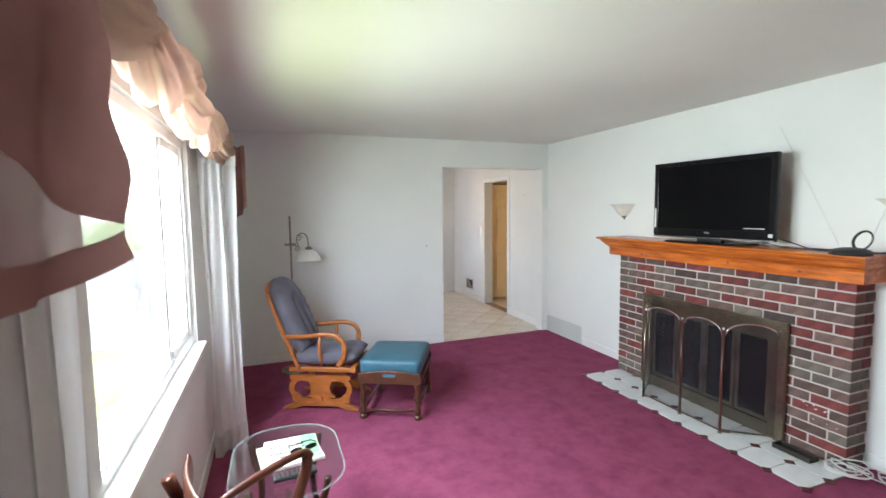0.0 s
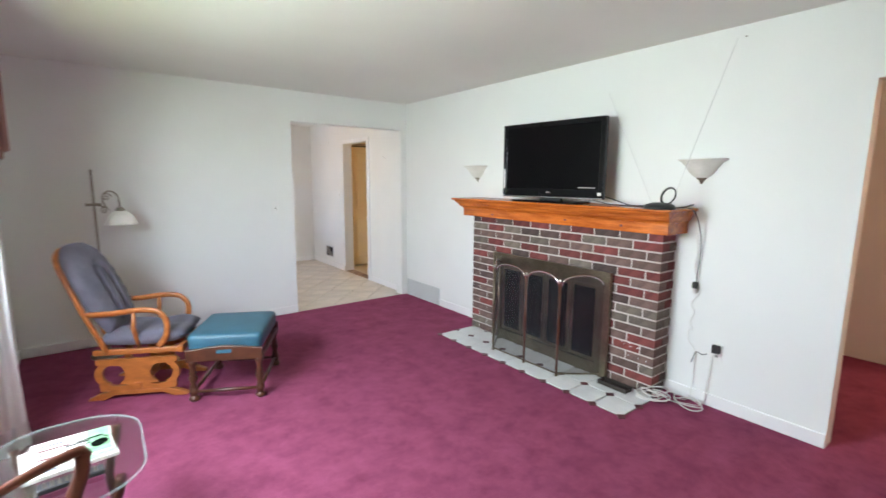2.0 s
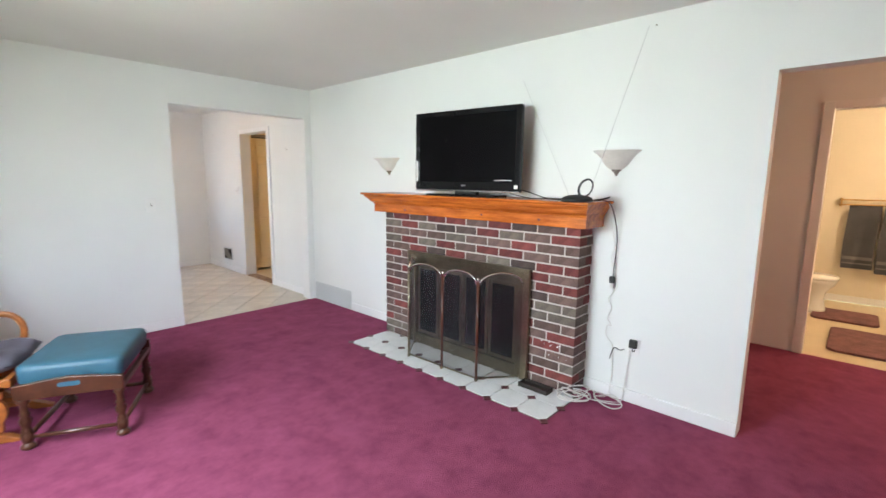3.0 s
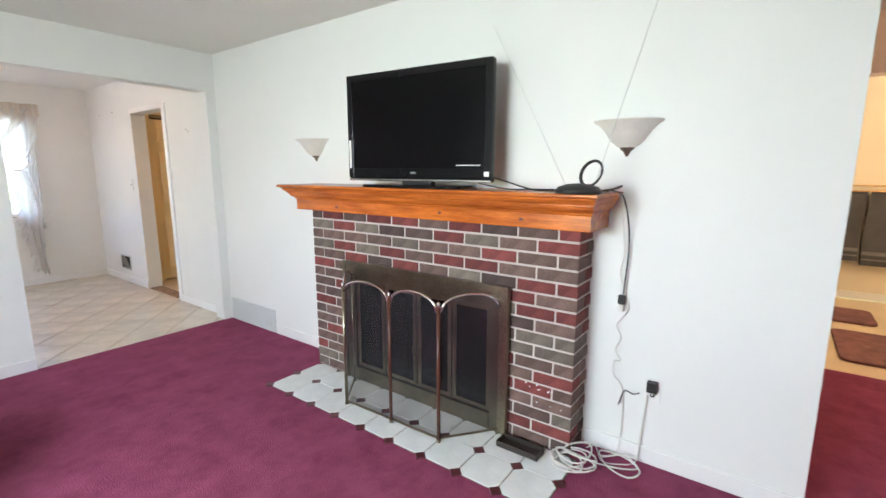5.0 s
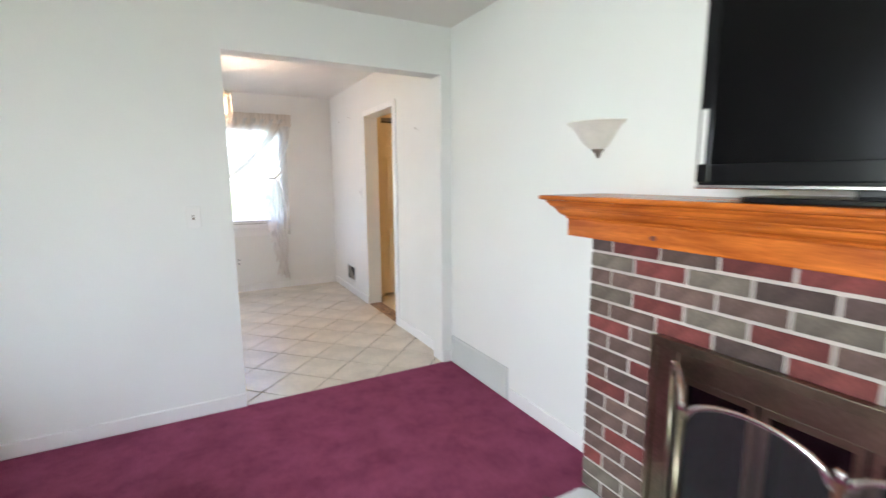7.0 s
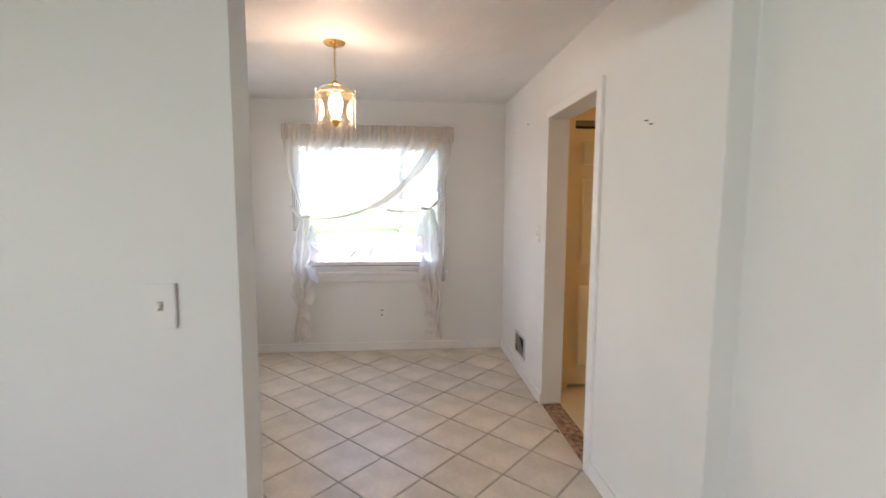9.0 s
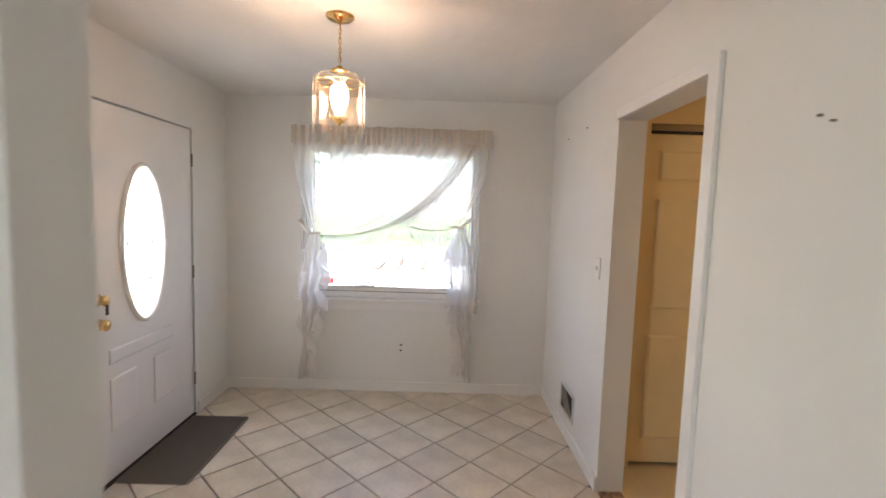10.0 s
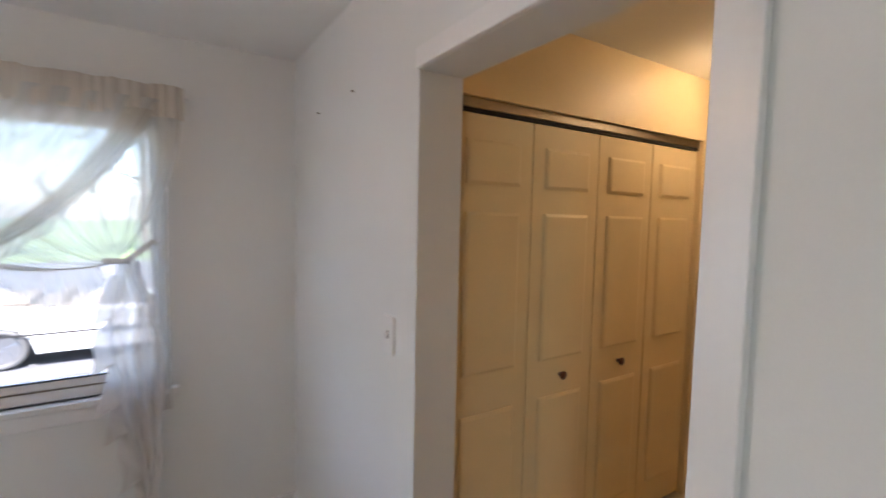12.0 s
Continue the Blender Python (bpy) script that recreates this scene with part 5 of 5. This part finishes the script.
def dining_window():
    w = thing("window_2", (2.235, YD + 0.06, 0.80), 0, "white single dining window with a painted sill", "window", kind="structure")
    h, z1 = 0.715, 1.25
    part("window_frame", boxes((-h, -h + 0.045, -0.04, 0.05, 0, z1), (h - 0.045, h, -0.04, 0.05, 0, z1), (-h + 0.045, h - 0.045, -0.04, 0.05, z1 - 0.045, z1), (-h + 0.045, h - 0.045, -0.04, 0.05, 0, 0.05), bevel=0.004), TRIM, w)
    part("bottom_rail", boxes((-h + 0.045, h - 0.045, -0.02, 0.02, 0.05, 0.085), bevel=0.004), TRIM, w)
    p = part("pane", boxes((-h + 0.045, h - 0.045, -0.003, 0.003, 0.085, z1 - 0.045)), GLASS, w)
    p.visible_shadow = False
    part("weatherstrip", boxes((-h + 0.045, h - 0.045, -0.022, -0.008, 0.0855, 0.090)), DARKGAP, w, "thin dark glazing strip")
    # raised grey strip whose colour stands for the shadow under the sash
    part("sash_shadow_strip", boxes((-h + 0.045, h - 0.045, -0.0425, -0.0405, 0.050, 0.056)), NICKEL, w, "grey strip drawn for the shadow line under the sash")
    part("window_sill", boxes((-h - 0.06, h + 0.06, -0.10, -0.01, -0.03, 0.0), bevel=0.006), TRIM, w, "white painted sill board")
    part("apron", boxes((-h - 0.03, h + 0.03, -0.075, -0.0605, -0.10, -0.03), bevel=0.003), TRIM, w)


dining_window()


def crisscross_curtain():
    yc = YD - 0.075
    c = thing("crisscross_curtains", (2.245, yc, 2.15), 0, "sheer white crisscross curtains tied back with ruffled edges", "curtain")
    part("rod", tube([(-0.81, 0, 0.01), (0.81, 0, 0.01)], 0.010), TRIM, c)
    for s in (-1, 1):
        part("rod_end", tube([(0.81 * s, 0, 0.01), (0.815 * s, 0.04, 0.01), (0.815 * s, 0.074, 0.01)], 0.009), TRIM, c)
    part("header_ruffle", grid_sheet(300, 8, lambda u, v: (-0.80 + 1.60 * u, -0.022 + (0.004 + 0.010 * abs(v - 0.4)) * math.sin(u * 230 + 3 * noise.noise(Vector((u * 20, 0, 0)))) + 0.004 * math.sin(u * 97), 0.045 - 0.145 * v + (0.010 * noise.noise(Vector((u * 26.0, 4.0, 0.0))) + 0.006 * math.sin(u * 61)) * (1.0 if v > 0.5 else 0.5))), HEADR, c,
         "densely gathered sheer heading, coloured beige for want of light behind", smooth=True)

    def bez(p, q, r, t):
        return tuple((1 - t) ** 2 * a + 2 * t * (1 - t) * b + t * t * d for a, b, d in zip(p, q, r))

    def drape(side, dy, tie_z, sweep):
        tie_x = -0.615 * side if side > 0 else 0.550
        sgn = side

        def f(u, v):
            top = (sgn * (-0.79 + sweep * u), -0.02)
            ctl = (sgn * (-0.79 + 0.72 * sweep * u), -0.42 - 0.46 * u)
            end = (tie_x + sgn * 0.05 * u, tie_z + 0.03 * (0.5 - u))
            x, z = bez(top, ctl, end, v)
            pl = (1 - v) * 0.75 + 0.25
            return (x, dy + 0.013 * pl * math.sin(u * 95 + 2.0 * math.sin(3 * v)) + 0.006 * math.sin(u * 31 + 5 * v), z)
        part("drape", grid_sheet(110, 28, f), SHEER, c, "sheer white drape", smooth=True)

        start = 0.03 if side > 0 else 0.72

        def edge(u, w):
            x, y, z = f(1.0, start + (0.98 - start) * u)
            fl = noise.noise(Vector((u * 16.0, side * 3.0, w)))
            return (x - sgn * 0.030 * w, y - 0.012 - 0.014 * math.sin(u * 83 + 4 * fl) * w, z - (0.060 + 0.030 * fl + (0.10 * math.sin(math.pi * u) if side < 0 else 0.05 * u)) * w)
        part("edge_ruffle", grid_sheet(120, 6, edge), SHEER, c, "gathered ruffle", smooth=True)

        def band(u, w):
            x, y, z = f(0.93 + 0.075 * w, start + (1.0 - start) * u)
            return (x, y - 0.010 - 0.009 * math.sin(w * 22 + 3 * u), z + 0.004 * noise.noise(Vector((u * 7.0, w * 5.0, 2.0))))
        part("gathered_band", grid_sheet(60, 12, band), BAND, c, "thick bunched edge of the drape", smooth=True)
        # folds drawn together towards the tie
        for k, u0 in enumerate(() if side > 0 else (0.04, 0.16, 0.30, 0.46, 0.62, 0.78)):
            v0 = 0.42 + 0.10 * math.sin(k * 2.1 + side)

            def crease(u, w, u0=u0, v0=v0):
                x, y, z = f(u0 + 0.022 * (w - 0.5) * (1.6 - u), v0 + (1.0 - v0) * u)
                return (x, y - 0.012 - 0.010 * math.sin(math.pi * w), z + 0.010 * (w - 0.5))
            part("fold", grid_sheet(24, 4, crease), SHEER, c, smooth=True)
        # tie and tail
        part("tieback", tube([(tie_x + sgn * 0.06, dy - 0.03, tie_z + 0.005), (tie_x - sgn * 0.02, dy - 0.035, tie_z), (tie_x - sgn * 0.14, 0.05, tie_z + 0.10)], 0.018, 8, flat=0.5), RUFFLE, c, "gathered tieback")
        drop = 1.19 if side > 0 else 1.27

        def tail(u, v):
            n1 = noise.noise(Vector((v * 5.0, side * 7.0, 0.0)))
            n2 = noise.noise(Vector((v * 9.0, u * 2.5, side * 5.0)))
            spread = 0.040 + 0.055 * math.sin(math.pi * min(1.0, v * 1.35)) ** 0.8 + 0.016 * n1
            x = tie_x + (0.025 if side < 0 else 0.0) - sgn * 0.075 * v + (u - 0.5) * 2 * spread + 0.022 * n2
            return (x, dy - 0.008 + 0.024 * math.sin(u * 17 + 1.2 * math.sin(2.5 * v)) + 0.045 * n2, tie_z - drop * v + 0.05 * (u - 0.5) * sgn * v + 0.012 * math.sin(u * 11) * v)
        part("tail", grid_sheet(48, 90, tail), RUFFLE, c, "hanging sheer tail", smooth=True)

        def frill(u, v):
            x, y, z = tail(0.92 if side > 0 else 0.08, 0.05 + 0.95 * v)
            saw = (v * 6.3 + 0.35 * noise.noise(Vector((v * 4.0, side, 1.0)))) % 1.0
            out = 0.028 + 0.062 * saw + 0.03 * noise.noise(Vector((v * 11.0, u, side * 2.0)))
            return (x + sgn * out * u, y - 0.012 - 0.030 * math.sin(saw * 6.28 + 2 * u) * u, z - 0.045 * u * saw)
        part("tail_ruffle", grid_sheet(8, 150, frill), RUFFLE, c, "cascading ruffled tail edge", smooth=True)

    drape(1, -0.020, -0.815, 1.50)
    drape(-1, 0.012, -0.735, 1.38)
    part("side_sheer", grid_sheet(30, 12, lambda u, v: (0.60 + 0.13 * u, 0.03 + 0.008 * math.sin(u * 30), -0.05 - 1.40 * v)), SHEER, c, "straight sheer side panel", smooth=True)
    part("side_sheer", grid_sheet(30, 12, lambda u, v: (-0.73 + 0.08 * u, 0.03 + 0.008 * math.sin(u * 26), -0.05 - 0.9 * v)), SHEER, c, "straight sheer side panel", smooth=True)
    return c


crisscross_curtain()


def pendant():
    p = thing("pendant_lamp", (2.15, 6.86, 2.44), 0, "lit brass pendant lamp hung on a chain with clear glass plates", "pendant lamp")
    part("canopy", revolve([(0.0, 0.0), (0.066, 0.0), (0.066, -0.005), (0.055, -0.016), (0.020, -0.024), (0.010, -0.034), (0.0, -0.034)], 28), BRASS, p, smooth=True)
    bm = bmesh.new()
    for k in range(8):
        z = -0.035 - k * 0.0215
        ring = [(0.007 * math.cos(a * 0.6283) * (1 if k % 2 else 0.15), 0.007 * math.cos(a * 0.6283) * (0.15 if k % 2 else 1), z - 0.0115 + 0.0135 * math.sin(a * 0.6283)) for a in range(11)]
        tube(ring, 0.0018, 5, bm)
    part("chain", bm, BRASS, p)
    part("wire", tube([(0.003, 0, -0.03), (-0.003, 0.003, -0.10), (0.003, 0, -0.225)], 0.002, 5), BRASS, p)
    part("cap", revolve([(0.0, 0.0), (0.012, -0.002), (0.016, -0.012), (0.040, -0.020), (0.044, -0.028), (0.0, -0.028)], 20), BRASS, p, smooth=True, m=pose(0, 0, -0.225))
    for k in range(6):
        a = radians(60 * k + 8)
        m = pose(0, 0, -0.365, 0, 0, math.degrees(a))
        out = [(-0.050, 0.050), (-0.034, 0.076), (-0.014, 0.086), (0.014, 0.086), (0.034, 0.076), (0.050, 0.050)]
        out += [(0.050, -0.112), (0.032, -0.140), (0.012, -0.152), (-0.012, -0.152), (-0.032, -0.140), (-0.050, -0.112)]
        gp = part("glass_panel", extrude_poly(out, "x", 0.113, 0.118, 0.0012), LGLASS, p, "clear bevelled glass panel", m=m)
        part("bevel_line", tube([(0.1185, y * 0.8, z * 0.9) for y, z in out + out[:1]], 0.0008, 4), BEVEL, gp)
        part("panel_edge", tube([(0.1155, y, z) for y, z in out + out[:1]], 0.0012, 5), BEVEL, gp)
        part("spoke", tube([(0.030, 0, 0.060), (0.075, 0, 0.070), (0.113, 0, 0.060)], 0.0035, 6), BRASS, p, m=m)
    part("upper_ring", tube([(0.108 * math.cos(radians(12 * k)), 0.108 * math.sin(radians(12 * k)), -0.303) for k in range(31)], 0.0025, 6), BRASS, p)
    part("inner_glass", revolve([(0.046, 0.085), (0.050, 0.06), (0.050, -0.07), (0.044, -0.09)], 20), LGLASS, p, smooth=True, m=pose(0, 0, -0.37))
    part("bulb", revolve([(0.0, 0.066), (0.022, 0.062), (0.040, 0.034), (0.043, -0.01), (0.030, -0.055), (0.016, -0.072), (0.0, -0.072)], 18), BULB, p, "lit warm bulb", smooth=True, m=pose(0, 0, -0.365))
    part("bottom_finial", revolve([(0.0, 0.0), (0.008, 0.004), (0.012, 0.014), (0.030, 0.024), (0.044, 0.042), (0.0, 0.042)], 16), BRASS, p, smooth=True, m=pose(0, 0, -0.505))
    return p


pendant()


def nail(at, face=0):
    solid("wall_nail", boxes((-0.012, 0.0, -0.004, 0.004, -0.003, 0.003), bevel=0.001), NICKEL, "small dark nail sticking out of the wall", "nail", m=pose(*at, 0, 0, face))


nail((XR, 8.006, 2.097))
nail((XR, 7.588, 2.104))
nail((XR, 5.745, 1.795))
nail((XR, 5.785, 1.815))
nail((XF, 1.43, 2.37))


# ---- passage with the closet ----
def closet():
    edges = [3.865, 4.29, 4.715, 5.14, 5.565]
    c = thing("bifold_closet", (4.715, 7.37, 0.0), 0, "cream panelled bifold closet doors, closed, with wooden knobs", "closet doors")
    part("track", boxes((-0.85, 0.85, -0.012, 0.02, 2.06, 2.10), bevel=0.003), NICKEL, c, "grey metal top track")
    part("track_gap", boxes((-0.85, 0.85, -0.006, 0.014, 2.045, 2.06)), DARKGAP, c)
    for k in range(4):
        a, b = edges[k] - 4.715 + 0.003, edges[k + 1] - 4.715 - 0.003
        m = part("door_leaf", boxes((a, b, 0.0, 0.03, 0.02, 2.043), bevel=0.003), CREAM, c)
        for za, zb in ((0.18, 0.83), (1.00, 1.66), (1.77, 1.945)):
            bm = bmesh.new()
            box(bm, a + 0.07, b - 0.07, -0.007, 0.0005, za, zb)
            fr = [f for f in bm.faces if all(v.co.y < -0.006 for v in f.verts)]
            bmesh.ops.inset_individual(bm, faces=fr, thickness=0.020, depth=-0.006)
            bmesh.ops.inset_individual(bm, faces=fr, thickness=0.018, depth=0.006)
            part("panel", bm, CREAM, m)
        if k in (1, 2):
            part("knob", revolve([(0.0, 0.0), (0.010, 0.0), (0.009, 0.012), (0.019, 0.020), (0.020, 0.028), (0.0, 0.034)], 14), REDWOOD, m, "small brown wooden knob", smooth=True, m=pose((a + b) / 2, 0, 0.92, 90, 0, 0))
    return c


closet()


def globe_fixture(at, label):
    g = thing("ceiling_light", at, 0, label, "ceiling light")
    part("pan", revolve([(0.0, 0.0), (0.11, 0.0), (0.11, -0.02), (0.0, -0.02)], 24), BRASS, g)
    part("globe", revolve([(0.10, -0.02), (0.12, -0.05), (0.10, -0.10), (0.05, -0.13), (0.0, -0.138)], 24), GLOBE, g, "lit frosted glass globe", smooth=True)


GLOBE = glow_mat("lit_globe", (1.0, 0.68, 0.36), 5.0)
globe_fixture((5.34, 6.94, H), "lit frosted glass ceiling light of the passage")

# ---- bathroom seen through the hall ----
def towel(y, w, z0, z1, x):
    t = thing("bath_towel", (x, y, z1), 0, "grey bath towel with a pale band folded over a rail", "towel", "towels on the rail")
    part("cloth", grid_sheet(20, 40, lambda u, v: ((-0.025 if v < 0.5 else 0.025) * min(1, abs(v - 0.5) * 12) - 0.004 * math.sin(u * 12), w * (u - 0.5) + 0.008 * math.sin(v * 9), 0.004 - (z1 - z0) * abs(2 * v - 1))), TOWEL, t, smooth=True)
    part("band", grid_sheet(20, 2, lambda u, v: (-0.034 - 0.004 * math.sin(u * 12), w * (u - 0.5), -(z1 - z0) * (0.80 + 0.05 * v))), TOWELB, t, "pale woven band")
    part("band", grid_sheet(20, 2, lambda u, v: (-0.034 - 0.004 * math.sin(u * 12), w * (u - 0.5), -(z1 - z0) * (0.90 + 0.02 * v))), TOWELB, t, "pale woven band")


towel(0.38, 0.29, 0.44, 1.20, 8.02)
towel(0.05, 0.33, 0.40, 1.20, 8.02)
towel(-0.32, 0.30, 0.42, 1.20, 8.02)


def towel_rail():
    r = thing("towel_rail", (8.02, 0.0, 1.21), 0, "double brass towel rail on the bathroom wall", "towel rail")
    part("bar", tube([(0, -0.7, 0.0), (0, 0.62, 0.0)], 0.008), BRASS, r)
    part("bar", tube([(0.02, -0.7, 0.06), (0.02, 0.62, 0.06)], 0.008), BRASS, r)
    for y in (-0.68, 0.60):
        part("bracket", boxes((-0.01, 0.08, y - 0.012, y + 0.012, -0.02, 0.08), bevel=0.004), BRASS, r)


towel_rail()


def rug(name, at, w, d, label):
    solid(name, extrude_poly(rounded_rect(w, d, 0.07, 5), "z", -0.003, 0.022, 0.006), RUG, label, "rug", m=pose(*at))


rug("bath_rug", (6.20, -0.10, 0), 0.85, 1.22, "mauve shaggy bath rug on the bathroom floor")
rug("bath_rug", (7.22, 0.42, 0), 0.55, 0.56, "small mauve contour rug in front of the toilet")


def toilet():
    t = thing("toilet", (7.30, 0.70, 0), 0, "white porcelain toilet with the lid closed", "toilet")
    part("pedestal", revolve([(0.0, 0.0), (0.12, 0.0), (0.11, 0.05), (0.085, 0.16), (0.10, 0.24), (0.17, 0.33), (0.19, 0.39), (0.0, 0.39)], 20), PORC, t, smooth=True)
    part("seat", revolve([(0.0, 0.39), (0.195, 0.39), (0.20, 0.405), (0.19, 0.425), (0.0, 0.43)], 24), PORC, t, smooth=True)
    part("tank", boxes((-0.23, 0.23, 0.17, 0.36, 0.38, 0.74), bevel=0.02), PORC, t)
    part("tank_lid", boxes((-0.24, 0.24, 0.16, 0.37, 0.742, 0.775), bevel=0.01), PORC, t)


toilet()
globe_fixture((6.7, -0.45, H), "lit frosted ceiling light of the bathroom")
# unseen fixture added to go with the hall's fill lamp
globe_fixture((4.6, -0.90, H), "lit frosted ceiling light added unseen to tint the hall")

# ---- outdoors ----
GZ = -0.80
structure("ground", boxes((-160, 160, -160, 160, GZ - 0.2, GZ)), GRASS, "sunlit green lawn around the house", "ground")
structure("driveway", boxes((-30, 30, 9.6, 33.0, GZ, GZ + 0.012)), ASPH, "weathered grey asphalt driveway in the sun", "driveway")
structure("foundation", boxes((XW - 0.17, 6.75, YB - 0.13, YP + PT, GZ, -0.125), (XD - 0.16, 6.75, YP + PT, YD + 0.16, GZ, -0.125), (6.75, 8.25, YB - 0.13, 2.4, GZ, -0.125)), SIDING, "grey house foundation", "foundation")
structure("porch", boxes((-1.4, XD - 0.16, 6.3, 8.4, GZ, -0.10)), CONC, "concrete porch slab by the front door", "porch")
structure("roof", boxes((XW - 0.6, 8.6, YB - 0.5, YD + 0.55, H + 0.16, H + 0.35)), SIDING, "house roof", "roof")


def car():
    c = thing("convertible_car", (2.25, 15.8, GZ + 0.012), 0, "white convertible car with its top folded, parked on the driveway", "car")
    side = [(-2.10, 0.30), (-2.16, 0.55), (-2.10, 0.80), (-1.95, 0.90), (-1.2, 0.93), (-0.75, 0.88), (0.45, 0.87), (0.75, 0.90), (1.75, 0.78), (2.10, 0.62), (2.15, 0.40), (2.05, 0.24), (1.70, 0.22),
            (1.63, 0.42), (1.50, 0.57), (1.30, 0.625), (1.10, 0.57), (0.97, 0.42), (0.95, 0.20), (-0.88, 0.20), (-0.95, 0.42), (-1.08, 0.57), (-1.28, 0.625), (-1.48, 0.57), (-1.61, 0.42), (-1.63, 0.24)]
    part("body", extrude_poly(side, "y", -0.82, 0.82, 0.03), CARW, c, smooth=False)
    part("cockpit", boxes((-1.0, 0.55, -0.62, 0.62, 0.86, 0.93), bevel=0.02), MATG, c, "dark open interior")
    part("folded_top", boxes((-1.45, -0.95, -0.60, 0.60, 0.92, 1.02), bevel=0.04), MATG, c, "folded dark soft top")
    for x in (-0.55, 0.05):
        for y in (-0.35, 0.35):
            part("headrest", boxes((x - 0.05, x + 0.05, y - 0.13, y + 0.13, 0.93, 1.14), bevel=0.03), MATG, c)
    ws = part("windscreen", extrude_poly([(0.55, 0.88), (0.10, 1.26), (0.14, 1.28), (0.62, 0.88)], "y", -0.66, 0.66), GLASS, c)
    part("trim_line", boxes((-2.08, 2.08, -0.853, -0.848, 0.50, 0.53)), BLACKM, c)
    for x in (-1.28, 1.30):
        for y in (-0.76, 0.76):
            s = -1 if y < 0 else 1
            w = part("wheel", revolve([(0.0, -0.09), (0.22, -0.09), (0.22, 0.0), (0.0, 0.0)], 20), SILVER, c, m=pose(x, y, 0.31, 90 * (1 if s < 0 else -1), 0, 0))
            part("tyre", revolve([(0.22, -0.12), (0.29, -0.12), (0.305, -0.09), (0.305, 0.04), (0.29, 0.07), (0.225, 0.07), (0.22, -0.12)], 24), TYRE, w, smooth=True)
            for k in range(5):
                part("spoke", boxes((-0.022, 0.022, 0.03, 0.21, 0.0, 0.02), bevel=0.004), SILVER, w, m=pose(0, 0, 0, 0, 0, 72 * k))
    part("tail_light", boxes((-2.17, -1.98, -0.835, -0.62, 0.60, 0.72), bevel=0.01), TAIL, c, "red tail light")
    part("bumper", boxes((-2.22, -1.95, -0.84, 0.84, 0.33, 0.50), bevel=0.04), CARW, c)


car()


def tree(x, y, h, seed):
    rnd = random.Random(seed)
    t = thing("tree", (x, y, GZ), rnd.uniform(0, 360), "leafy green tree beyond the drive in full sun", "tree", "trees around the garden")
    bm = tube([(0, 0, 0), (0.05, 0.02, h * 0.25), (0.0, 0.1, h * 0.5), (0.05, 0.0, h * 0.8)], 0.2, 8, radii=[0.22, 0.17, 0.12, 0.04])
    limbs = []
    for k in range(7):
        a, z = k * 2.4, h * (0.35 + 0.07 * k)
        e = (math.cos(a) * h * 0.26, math.sin(a) * h * 0.26, z + h * 0.16)
        tube([(0, 0.05, z), (e[0] * 0.5, e[1] * 0.5, z + h * 0.05), e], 0.05, 6, bm, radii=[0.07, 0.05, 0.02])
        limbs.append(Vector(e))
    part("trunk", bm, BARK, t)
    verts, faces = [], []
    for k in range(2600):
        c = rnd.choice(limbs + [Vector((0, 0, h * 0.85)), Vector((0, 0, h * 0.65))])
        d = Vector((rnd.gauss(0, 1), rnd.gauss(0, 1), rnd.gauss(0, 0.8))) * h * 0.105
        q = Euler((rnd.uniform(0, 6), rnd.uniform(0, 6), rnd.uniform(0, 6))).to_matrix()
        s = rnd.uniform(0.10, 0.20)
        i = len(verts)
        for p in ((-s, 0, 0), (0, -s * 0.45, 0.02), (s, 0, 0), (0, s * 0.45, 0.02)):
            verts.append(c + d + q @ Vector(p))
        faces.append((i, i + 1, i + 2, i + 3))
    me = bpy.data.meshes.new("crown")
    me.from_pydata(verts, [], faces)
    me.materials.append(LEAF)
    cr = new("crown", me)
    cr.parent = t


for i, (x, y, h) in enumerate([(-6, 36, 10.0), (2.5, 39, 12.0), (11, 37, 11.0), (-15, 35, 10.0), (19, 40, 12.0), (-14, 2, 8.0), (-16, 9, 9.0), (-13, -6, 8.5)]):
    tree(x, y, h, 10 + i)


# ---- dining floor tiles ----
def dining_tiles():
    step, g = 0.441, 0.0045
    half = step / 2
    ox, oy = 1.774, 7.132
    fl = bpy.data.objects["floor_dining"]
    s = half - g * 1.41
    diamond = [(s, 0), (0, s), (-s, 0), (0, -s)]
    full = mesh_of("tile", extrude_poly(diamond, "z", -0.008, 0.0, 0.0015), TILE)
    x0, x1, y0, y1 = XD + 0.002, XR - 0.002, YP + 0.002, YD - 0.002

    def clip(poly):
        for axis, lim, sign in ((0, x0, 1), (0, x1, -1), (1, y0, 1), (1, y1, -1)):
            out = []
            for k in range(len(poly)):
                p, q = poly[k - 1], poly[k]
                a, b = sign * (p[axis] - lim), sign * (q[axis] - lim)
                if a * b < 0:
                    t = a / (a - b)
                    out.append((p[0] + t * (q[0] - p[0]), p[1] + t * (q[1] - p[1])))
                if b >= 0:
                    out.append(q)
            poly = out
            if len(poly) < 3:
                return []
        return poly
    for i in range(-8, 9):
        for j in range(-12, 8):
            if (i + j) % 2 == 0:
                continue
            cx, cy = ox + i * half, oy + j * half
            poly = [(cx + a, cy + b) for a, b in diamond]
            cut = clip(poly)
            if len(cut) < 3:
                continue
            if all(x0 <= a <= x1 and y0 <= b <= y1 for a, b in poly):
                o = new("tile", full)
                o.location = (cx, cy, random.uniform(-0.0006, 0.0006))
            else:
                o = new("tile", mesh_of("tile", extrude_poly(cut, "z", -0.008, 0.0), TILE))
            o.parent = fl


dining_tiles()
